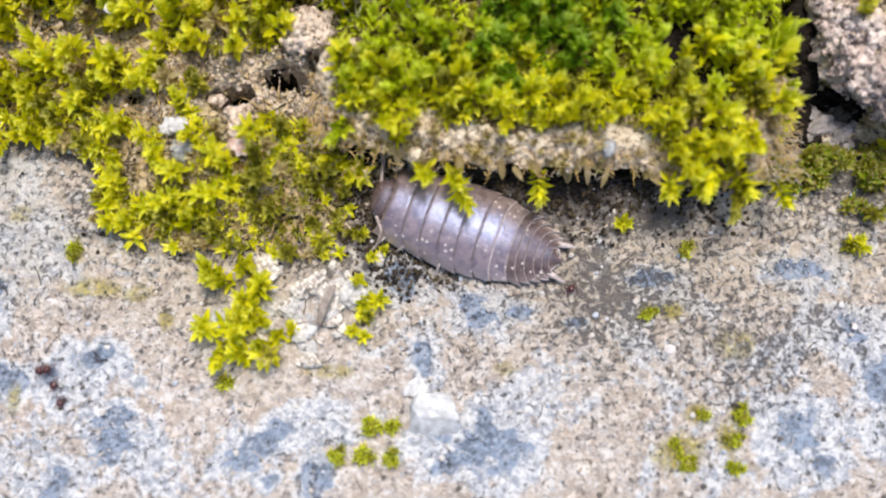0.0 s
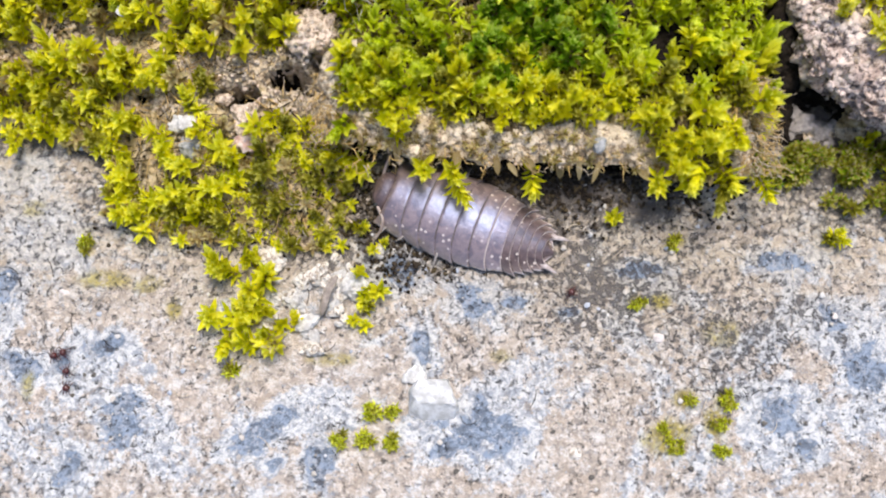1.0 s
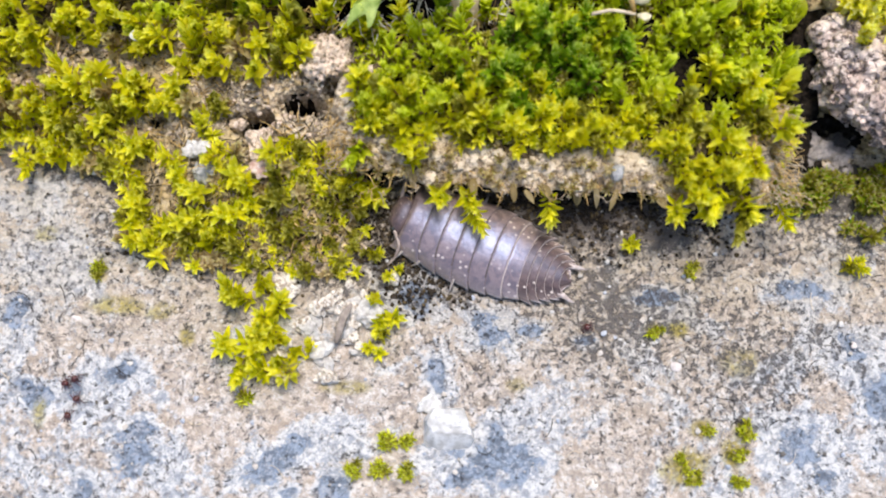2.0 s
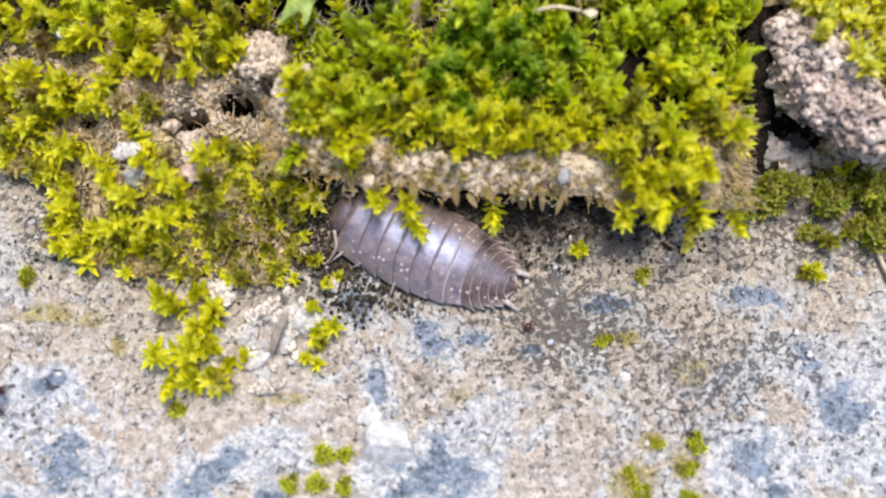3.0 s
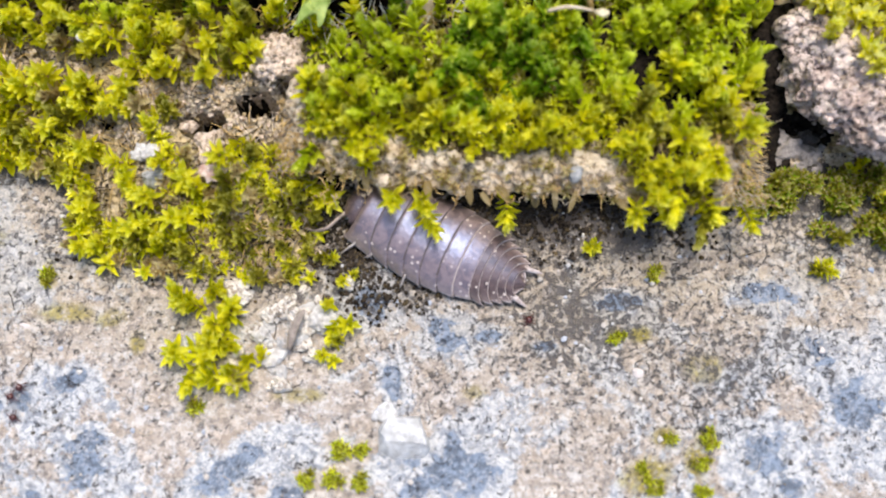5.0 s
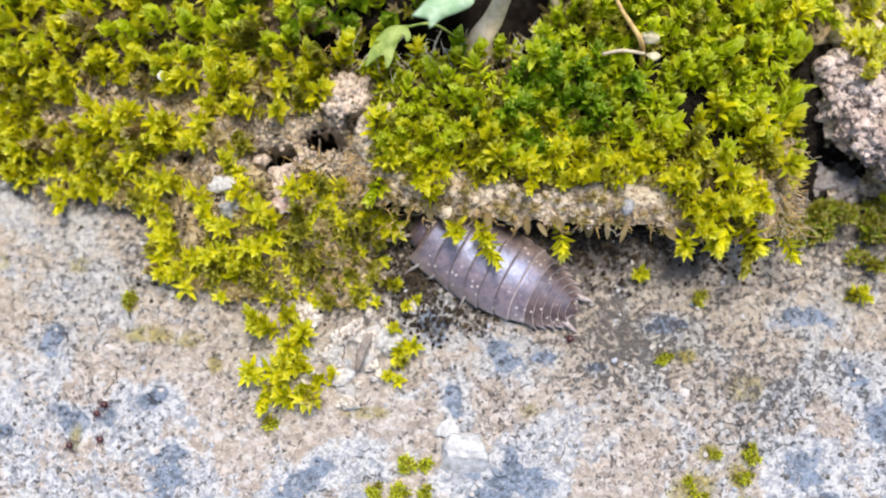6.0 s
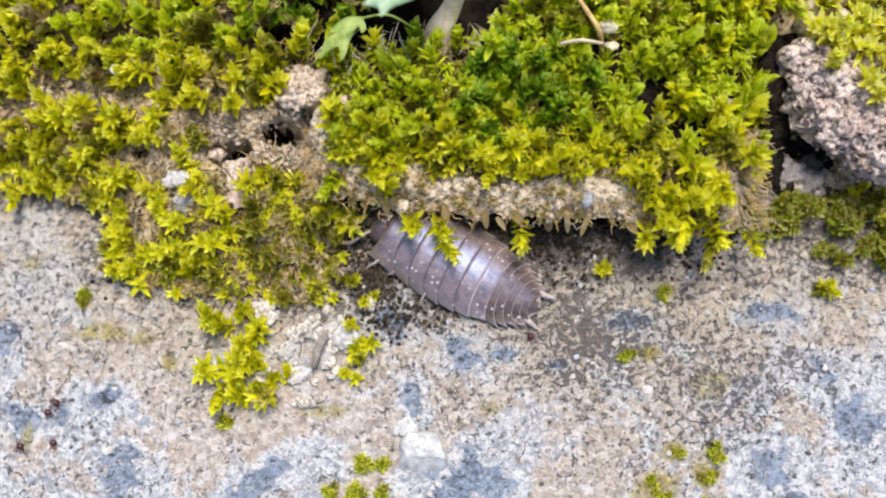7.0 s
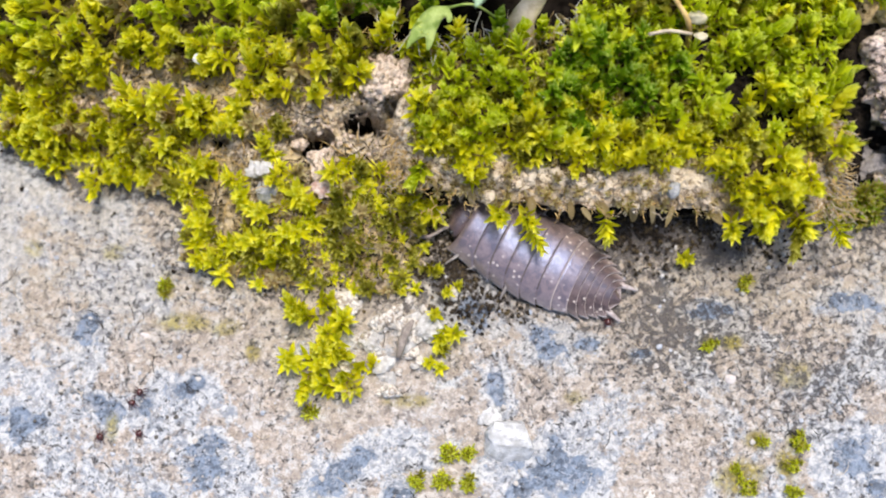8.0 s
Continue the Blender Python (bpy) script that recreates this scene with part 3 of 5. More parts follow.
def bare_soil(x, y):
    """1 where the bed carries no moss and dry soil shows."""
    p = np.stack([x, y, 0 * x], -1)
    spots = ((-24.6, 17.7, 3.6, 1.3), (-11.5, 14.6, 5.0, 2.3), (-8.4, 17.4, 2.6, 2.4), (-18.5, 13.2, 3.6, 0.9), (-15.8, 15.4, 3.0, 1.0), (-30.0, 12.2, 2.0, 0.8), (-13.0, 10.8, 1.3, 1.9), (-17.0, 10.4, 1.2, 1.7), (-7.0, 20.2, 3.0, 0.9), (-14.0, 17.4, 3.6, 1.0), (-21.0, 19.0, 3.6, 0.8), (-28.0, 16.4, 2.6, 0.8), (-9.6, 12.6, 1.6, 1.4))
    best = np.minimum.reduce([((x - a) / r) ** 2 + ((y - b) / q) ** 2 for a, b, r, q in spots])
    return 1 - smooth(np.sqrt(best) + 0.28 * rugged(p, 1.6, 2, 33), 0.75, 1.05)


# blue-grey stones bare of crust: x, y, half-length, half-width, turn
BARE = [(2.4, -0.4, 1.9, 1.2, -30), (5.2, -0.4, 1.0, 0.6, 0), (23.0, 2.4, 2.3, 0.9, 0), (22.2, -7.6, 1.7, 2.3, 0), (28.2, -4.9, 1.9, 1.7, -30), (2.8, -8.8, 3.2, 2.0, 0),
        (-11.3, -8.9, 3.2, 1.0, 36), (-23.9, -11.2, 1.0, 1.3, 0), (-7.5, -11.0, 1.0, 1.4, 0), (-10.7, -10.7, 0.7, 0.5, 0), (23.4, -9.9, 1.1, 0.9, 0), (-29.0, 0.4, 1.4, 1.8, 20), (8.6, -1.0, 0.6, 0.5, 0), (13.5, 1.8, 1.6, 0.7, 0), (-20.5, -8.6, 2.0, 2.0, 0), (-20.2, -6.7, 1.1, 0.7, 0), (-22.3, -3.4, 1.6, 1.0, 0), (-1.1, -3.2, 0.8, 1.7, 10),
        (-27.5, -4.5, 1.5, 0.9, -40), (-24.9, -4.6, 0.9, 0.7, 0), (-2.4, 1.6, 1.6, 1.6, 0), (-33.0, -5.5, 1.6, 1.2, 0), (26.0, -1.5, 1.9, 0.8, -30), (-38.5, 2.5, 2.0, 2.4, 0)]


# white lichen crust: x, y, half-length, half-width, strength
LICHEN = [(-38.0, 9.0, 6.5, 8.0, 1.0), (-33.0, -3.0, 6.0, 4.0, 0.6), (29.5, -3.0, 6.5, 6.0, 0.9), (-26.0, -8.5, 8.0, 4.0, 0.5), (-9.0, -7.5, 5.0, 2.5, 0.45), (7.0, -5.5, 4.0, 2.5, 0.6), (-27.0, 5.0, 5.0, 5.0, 0.8), (2.0, -1.0, 4.0, 2.0, 0.6)]

# algae stains: x, y, half-length, half-width, strength
ALGAE = [(14.6, -0.2, 1.0, 0.6, 1.0), (14.6, -9.1, 1.7, 1.3, 1.0), (16.1, -6.7, 1.0, 0.7, 1.0), (17.9, -8.3, 0.8, 1.2, 1.0), (18.6, -6.9, 0.8, 0.9, 1.0), (13.1, -0.3, 0.8, 0.5, 1.0), (-22.2, 1.2, 2.0, 0.7, 0.9), (-19.6, 0.8, 1.2, 0.6, 0.7), (-17.7, -0.8, 0.6, 0.8, 0.9),
         (15.8, 3.8, 0.8, 0.5, 0.8), (4.0, -3.9, 0.8, 0.6, 0.8), (18.5, -2.4, 1.6, 1.1, 0.7), (-7.1, -4.1, 1.8, 0.5, 0.7), (-27.0, -5.8, 0.6, 1.0, 0.8), (-23.7, 3.8, 0.6, 1.0, 0.8), (-27.5, 6.0, 0.9, 0.6, 0.7), (-33.0, 6.4, 0.8, 0.6, 0.6)]


def build_ground():
    fine_x, fine_y = np.arange(-46, 40.01, 0.16), np.arange(-17, 22.01, 0.16)
    far = np.array([48, 56, 70, 95, 140, 200, 320, 600, 1200, 2500.0])
    xs = np.concatenate([-far[::-1], fine_x, far])
    ys = np.concatenate([-far[::-1], fine_y, np.array([24, 28, 32, 40.0]), far])
    gx, gy = np.meshgrid(xs, ys)
    x, y = gx.ravel(), gy.ravel()
    p = np.stack([x, y, 0 * x], -1)
    near = smooth(-np.maximum(np.abs(x) - 40, np.abs(y) - 14), -20, 0)
    bare = np.full(len(x), -1.0)
    for bx, by, a, b, turn in BARE:
        c, s = math.cos(radians(turn)), math.sin(radians(turn))
        u, v = ((x - bx) * c + (y - by) * s) / a, ((y - by) * c - (x - bx) * s) / b
        u, v = u + 0.4 * lumps(p, 1.5, 61) + 0.3 * lumps(p, 0.6, 67), v + 0.4 * lumps(p, 1.5, 62) + 0.3 * lumps(p, 0.6, 68)
        bare = np.maximum(bare, 1.25 - np.sqrt(u * u + v * v))
    halo = np.clip(bare + 0.6, 0, 1)
    bare = np.clip(bare, 0, 1)
    z = -12.0 * smooth(y, 17, 20) * (1 - smooth(y, 33, 40)) * smooth(inside(MAT_EDGE, x, y), 0.8, 2.5) + near * (0.16 * lumps(p, 5.0, 1) + 0.10 * rugged(p, 1.3, 3, 2) + 0.09 * lumps(p, 0.4, 6)) - 0.16 * smooth(bare, 0.2, 0.8)
    z = z - 3.6 * smooth(inside(MAT_EDGE, x, y), 3.0, 4.2) * (y < 17.5)
    # real grit, plus shade painted in under the cushion rim and round the woodlouse
    dirt_and_shade = np.maximum.reduce([
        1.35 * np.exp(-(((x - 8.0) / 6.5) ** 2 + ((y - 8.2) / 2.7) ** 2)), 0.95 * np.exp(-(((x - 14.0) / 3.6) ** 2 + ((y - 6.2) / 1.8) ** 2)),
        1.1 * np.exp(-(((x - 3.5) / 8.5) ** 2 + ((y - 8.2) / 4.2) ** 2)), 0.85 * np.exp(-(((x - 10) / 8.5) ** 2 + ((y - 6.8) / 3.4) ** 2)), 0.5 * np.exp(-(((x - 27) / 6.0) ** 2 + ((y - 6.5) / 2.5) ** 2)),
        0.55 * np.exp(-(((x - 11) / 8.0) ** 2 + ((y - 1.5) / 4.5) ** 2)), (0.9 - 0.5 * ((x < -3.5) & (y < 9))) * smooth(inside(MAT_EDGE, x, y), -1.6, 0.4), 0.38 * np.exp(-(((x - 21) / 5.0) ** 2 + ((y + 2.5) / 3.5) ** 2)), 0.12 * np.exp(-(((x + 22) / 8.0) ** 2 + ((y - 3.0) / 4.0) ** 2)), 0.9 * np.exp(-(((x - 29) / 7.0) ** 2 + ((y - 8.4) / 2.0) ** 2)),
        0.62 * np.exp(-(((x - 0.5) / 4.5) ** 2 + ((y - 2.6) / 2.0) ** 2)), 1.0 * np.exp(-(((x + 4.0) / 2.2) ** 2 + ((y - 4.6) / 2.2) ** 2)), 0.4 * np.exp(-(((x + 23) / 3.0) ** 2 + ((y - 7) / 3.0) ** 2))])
    ochre = np.clip(0.9 * smooth(y, -4.5, 4.5) + 0.5 * np.exp(-(((x - 13) / 9) ** 2 + ((y + 2) / 5) ** 2)), 0, 1)
    for wx, wy, r, q, much in LICHEN:
        halo = np.maximum(halo, much * (1 - smooth(np.hypot((x - wx) / r, (y - wy) / q) + 0.35 * rugged(p, 3.0, 3, 66), 0.3, 1.25)))
    algae = np.zeros(len(x))
    for ax, ay, r, q, much in ALGAE:
        algae = np.maximum(algae, much * (1 - smooth(np.hypot((x - ax) / r, (y - ay) / q) + 0.3 * lumps(p, 0.9, 63), 0.4, 1.2)))
    n, w = len(xs), len(ys)
    i = (np.arange(w - 1)[:, None] * n + np.arange(n - 1)).ravel()
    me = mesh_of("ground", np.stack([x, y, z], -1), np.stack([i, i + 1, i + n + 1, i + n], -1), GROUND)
    for name, values in (("aggregate", bare), ("dirt_and_shade", dirt_and_shade), ("ochre", ochre), ("halo", halo), ("algae", algae)):
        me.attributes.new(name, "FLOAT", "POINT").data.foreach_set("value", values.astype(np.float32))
    return tagged(new("ground", me), "pale weathered concrete slab with lichen crust and bare blue-grey stones", "ground", kind="structure")


def grid_patch(x0, x1, y0, y1, step, height):
    gx, gy = np.meshgrid(np.arange(x0, x1, step), np.arange(y0, y1, step))
    x, y = gx.ravel(), gy.ravel()
    z = height(x, y)
    n = gx.shape[1]
    i = (np.arange(gx.shape[0] - 1)[:, None] * n + np.arange(n - 1)).ravel()
    f = np.stack([i, i + 1, i + n + 1, i + n], -1)
    return np.stack([x, y, z], -1), f[(z[f] > -0.45).any(1) | (y[f].min(1) > 17)]


ground = build_ground()

bed_v, bed_f = grid_patch(-47, 45, 1.5, 38, 0.2, bed_height)
_mid = bed_v[bed_f].mean(1)
# shade painted black: crevice and its lip, holes, cavity, under the cushion
_shade_black = (inside(CREVICE, _mid[:, 0], _mid[:, 1]) > -0.6) | (np.minimum.reduce([((_mid[:, 0] - hx) / r) ** 2 + ((_mid[:, 1] - hy) / q) ** 2 for hx, hy, r, q in HOLES]) < 0.55) | ((_mid[:, 1] < 13) & (_mid[:, 0] > -6) & (_mid[:, 0] < 22)) | ((_mid[:, 0] > 22) & (_mid[:, 0] < 25) & (_mid[:, 1] < 21)) | (((_mid[:, 0] + 5.5) / 7.5) ** 2 + ((_mid[:, 1] - 24.5) / 4.6) ** 2 + 0.6 * lumps(_mid * (1, 1, 0), 1.6, 39) < 0.95)
# far back, the darker peat paints shade between the shoots
soil_bed = tagged(new("soil_bed", mesh_of("soil_bed", bed_v, bed_f, [BED_SOIL, SHADE_SOIL, SOIL, PEAT, PEAT_AND_SHADE], slots=np.where(_shade_black, 1, np.where((_mid[:, 1] > 19.3) & (_mid[:, 0] < 4), 4, np.where(bare_soil(_mid[:, 0], _mid[:, 1]) > 0.5, 2, np.where(inside(MAT_EDGE, _mid[:, 0], _mid[:, 1]) > 1.2, 3, 0)))))), "crumbly soil bed under the moss, its holes and crevice painted shade-dark", "soil", kind="structure")


# ---- the overhanging moss cushion ----
def build_cushion():
    rng = np.random.default_rng(11)
    thing = tagged(new("moss_cushion"), "thick yellow-green moss cushion overhanging on a dry tan soil pad", "moss")
    inset = [(x + dx, y + dy) for (x, y), (dx, dy) in zip(BLOCK_EDGE, BLOCK_TOP_IN + [(0, 0)] * 20)]
    v, f, nrm = remeshed(BLOCK_EDGE, 2.45, 3.65, 0.2, 2, (0.28, 0.18), 0.0, 300, 0.38, inset)
    v[:, 2] += 1.2 * smooth(v[:, 1], 11, 22)
    # the front slope stays bare but for a few shoots, so that the soil shows
    level = np.interp(v[:, 0], [-9, -6.5, -2, 2, 7, 11, 13.5, 14.5, 22], [13.2, 12.8, 12.1, 11.0, 10.6, 11.6, 10.4, 8.2, 7.6]) + 0.1 + 0.9 * lumps(v, 1.8, 9)
    # soil below the shoots is coloured dark for the shade between them
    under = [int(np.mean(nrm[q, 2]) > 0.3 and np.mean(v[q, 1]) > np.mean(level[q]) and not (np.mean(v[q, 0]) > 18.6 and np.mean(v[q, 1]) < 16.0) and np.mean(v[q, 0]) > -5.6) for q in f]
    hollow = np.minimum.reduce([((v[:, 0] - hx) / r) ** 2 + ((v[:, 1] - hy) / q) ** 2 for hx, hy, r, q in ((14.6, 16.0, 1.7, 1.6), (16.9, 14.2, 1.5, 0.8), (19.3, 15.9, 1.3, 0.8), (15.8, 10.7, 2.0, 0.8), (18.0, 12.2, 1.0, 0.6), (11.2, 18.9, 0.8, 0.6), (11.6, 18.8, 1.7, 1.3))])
    # shade inside the hollows is painted black
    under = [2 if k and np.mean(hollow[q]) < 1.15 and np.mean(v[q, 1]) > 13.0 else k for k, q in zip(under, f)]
    child("soil_pad", mesh_of("soil_pad", v, f, [RIM_SOIL, PEAT_AND_SHADE, SHADE_SOIL], slots=under), thing, "dry tan soil pad with roots")
    grow = (nrm[:, 2] > 0.15) & (v[:, 2] > 3.2) & ((np.abs(v[:, 0] - 4.0) > 1.5) | (v[:, 1] > 11.4)) & ((v[:, 0] > -3.2) | (v[:, 1] > 11.2 + 0.8 * lumps(v, 1.3, 15))) & (v[:, 1] < 31) & ((v[:, 0] > 7.5) | (v[:, 1] < 15) | (inside(BLOCK_EDGE, v[:, 0], v[:, 1]) > 0.45)) & (v[:, 0] < 20.4 + 0.5 * np.clip(v[:, 1] - 18, 0, 8)) & ((v[:, 0] < 18.8 + 0.6 * lumps(v, 1.2, 14)) | (v[:, 1] > 12.2)) & (v[:, 0] > -6.7 + 2.0 * smooth(v[:, 1], 14.0, 16.0))
    few = (lumps(v * (1, 0.5, 0.5), 1.3, 12) > 0.5) & (v[:, 1] > level - 2.4)
    top = np.where(grow & ((v[:, 1] > level) | few) & (hollow > 1.0))[0]
    chosen = [top[k] for k in spread(v[top], nrm[top], 1.0, rng)]
    chosen.sort(key=lambda k: v[k, 1])
    low = [(v[top[k]], nrm[top[k]]) for k in spread(v[top], None, 0.62, rng)]
    lv, lf, ls, young = moss_cover(low, rng, ("low",), (0.8, 1.15), 0.35)
    ls = [2 if q == 3 and rng.random() < 0.6 else q for q in ls]
    tagged(child("understorey", aged(mesh_of("understorey", lv, lf, MOSS, slots=ls), young), thing, "older olive and brown shoots below the tips"), kind="stuff")
    # dead, tan shoots felted over the bare front
    felt = np.where((((v[:, 1] > level - 3.2) & (v[:, 1] < level + 0.4)) | ((v[:, 0] > 18.4) & (v[:, 1] < 13))) & (nrm[:, 2] > 0.1) & (lumps(v, 1.4, 18) > -0.15))[0]
    felt = [(v[felt[k]], nrm[felt[k]]) for k in spread(v[felt], None, 0.85, rng)]
    lv, lf, ls, young = moss_cover(felt, rng, ("low",), (0.4, 0.75), 1.0)
    tagged(child("dead_felt", aged(mesh_of("dead_felt", lv, lf, MOSS, slots=[3 if q != 2 or rng.random() < 0.85 else 2 for q in ls]), young), thing, "tan felt of dead moss on the front rim"), kind="stuff")
    shared = {}
    for k in chosen[:270]:
        kind = ("star", "bud", "bud", "cup" if v[k, 0] > 7 and v[k, 1] > 12 else "bud")[rng.integers(4)]
        key = (kind, int(rng.integers(7)), moss_tone(v[k], rng))
        if key not in shared:
            sv, sf, ss, young = SHOOTS[kind][key[1]]
            shared[key] = aged(mesh_of("shoot", sv, sf, [MOSS[key[2]], MOSS_BROWN], slots=ss), young)
        n = nrm[k] * (0.8, 0.9, 1) + rng.normal(0, 0.3, 3) + (0, -0.02 - 0.4 * (1 - float(smooth(v[k : k + 1, 1], 9.5, 14.0)[0])), 0.15)
        m = Matrix(turned(n, rng.uniform(0, 6.28)).tolist()).to_4x4()
        size = rng.uniform(1.0, 1.55)
        rise = 0.45 * float(lumps(v[k : k + 1], 1.6, 44)[0]) + 0.25
        child("shoot", shared[key], thing, m=Matrix.Translation(((v[k] + nrm[k] * rise) * MM).tolist()) @ m @ Matrix.Diagonal((size, size, size * rng.uniform(0.95, 1.45), 1)))
    rest = [(v[k], nrm[k]) for k in chosen[270:]]
    rv, rf, rs, young = moss_cover(rest, rng, ("star", "bud", "cup"), (1.25, 1.8))
    tagged(child("back_cover", aged(mesh_of("back_cover", rv, rf, MOSS, slots=rs), young), thing), kind="stuff")
    # shoots that hang from the front rim over the woodlouse
    for x, y, z, dx, dy, dz, size in ((-1.1, 8.5, 2.9, 0.0, -0.6, 0.8, 1.5), (0.4, 8.3, 3.0, 0.3, -0.7, 0.7, 1.4), (0.8, 7.6, 2.8, 0.35, -0.9, 0.35, 1.5),
                                      (6.0, 8.3, 2.4, 0.0, -0.95, 0.35, 1.45), (20.8, 7.6, 2.8, 0.25, -0.9, 0.4, 1.3), (16.0, 7.6, 3.0, 0, -0.7, 0.7, 1.4), (14.2, 7.5, 3.0, -0.2, -0.6, 0.8, 1.4), (18.3, 7.5, 3.1, 0.1, -0.6, 0.8, 1.3)):
        sv, sf, ss, young = SHOOTS["star"][int(rng.integers(7))]
        me = aged(mesh_of("hanging_shoot", sv * (0.85, 0.85, 1.15), sf, [MOSS_YELLOW, MOSS_BROWN], slots=ss), young)
        m = Matrix(turned((dx, dy, dz), 1.0).tolist()).to_4x4()
        child("hanging_shoot", me, thing, m=Matrix.Translation((x * MM, y * MM, z * MM)) @ m @ Matrix.Scale(size, 4))
    for x, y in ((12.9, 7.4), (3.6, 8.3), (9.0, 8.3), (-2.9, 9.3), (19.0, 7.0), (4.4, 7.9), (7.6, 8.1), (10.4, 8.0), (-5.6, 10.0), (14.2, 7.6), (1.0, 8.6), (-0.3, 8.6), (17.6, 7.3), (5.4, 8.3)):
        lv, lf, _ = moss_leaf(rng.uniform(0.9, 1.6), rng.uniform(0.35, 0.6), rng.uniform(-0.4, 0.4), rng.uniform(0.2, 0.9), -math.pi / 2 + rng.normal(0, 0.6))
        child("dry_leaf", mesh_of("dry_leaf", lv, lf, MOSS_BROWN), thing, m=at_mm(x, y + 0.5, 3.0 + rng.uniform(-0.2, 0.3)))
    slope = np.where((v[:, 1] < level + 0.3) & (nrm[:, 2] > -0.2) & (v[:, 1] < 14.5))[0]
    forms = [stone_shape(160 + k, 1, 0.35, (1, 0.9, 0.75)) for k in range(8)]
    pieces = []
    for k in rng.choice(slope, 420):
        sv, sf = forms[rng.integers(8)]
        pieces.append((sv * (0.14 + 0.32 * rng.random() ** 3) + v[k] + nrm[k] * 0.05, sf, int(rng.integers(3))))
    cv, cf, cs = joined(pieces)
    tagged(child("rim_gravel", mesh_of("rim_gravel", cv, cf, [RIM_SOIL, PALE_SOIL, SOIL], slots=cs), thing, "dry crumbs clinging to the front rim"), kind="stuff")
    pieces = []
    for _ in range(700):
        x, y = ((rng.uniform(18.6, 21.6), rng.uniform(7.4, 14.5)), (rng.uniform(-8.5, -5.5), rng.uniform(9.8, 14.5)), (rng.uniform(-6, 21), rng.uniform(8.0, 9.6)))[(0, 0, 1, 1, 2)[rng.integers(5)]]
        z = rng.uniform(2.7, 3.6) if x < 18.5 else rng.uniform(3.2, 4.5)
        out = np.array((rng.normal(0, 0.35) + (0.4 if x > 20 else -0.2 if x < -5 else 0), -abs(rng.normal(0.3, 0.25)), rng.normal(-0.1, 0.35)))
        p = np.array((x, y, z))
        pts = [p, p + out * 0.5 + rng.normal(0, 0.12, 3), p + out + rng.normal(0, 0.2, 3), p + out * 1.25 + rng.normal(0, 0.15, 3)]
        pieces.append((*tube(pts, [0.035, 0.03, 0.025, 0.012], 4), int(rng.random() < 0.4)))
    fv, ff, fs = joined(pieces)
    tagged(child("root_felt", mesh_of("root_felt", fv, ff, [FIBRE, STRAW], slots=fs), thing, "golden-brown felt of fine rootlets"), kind="stuff")
    return thing


build_cushion()


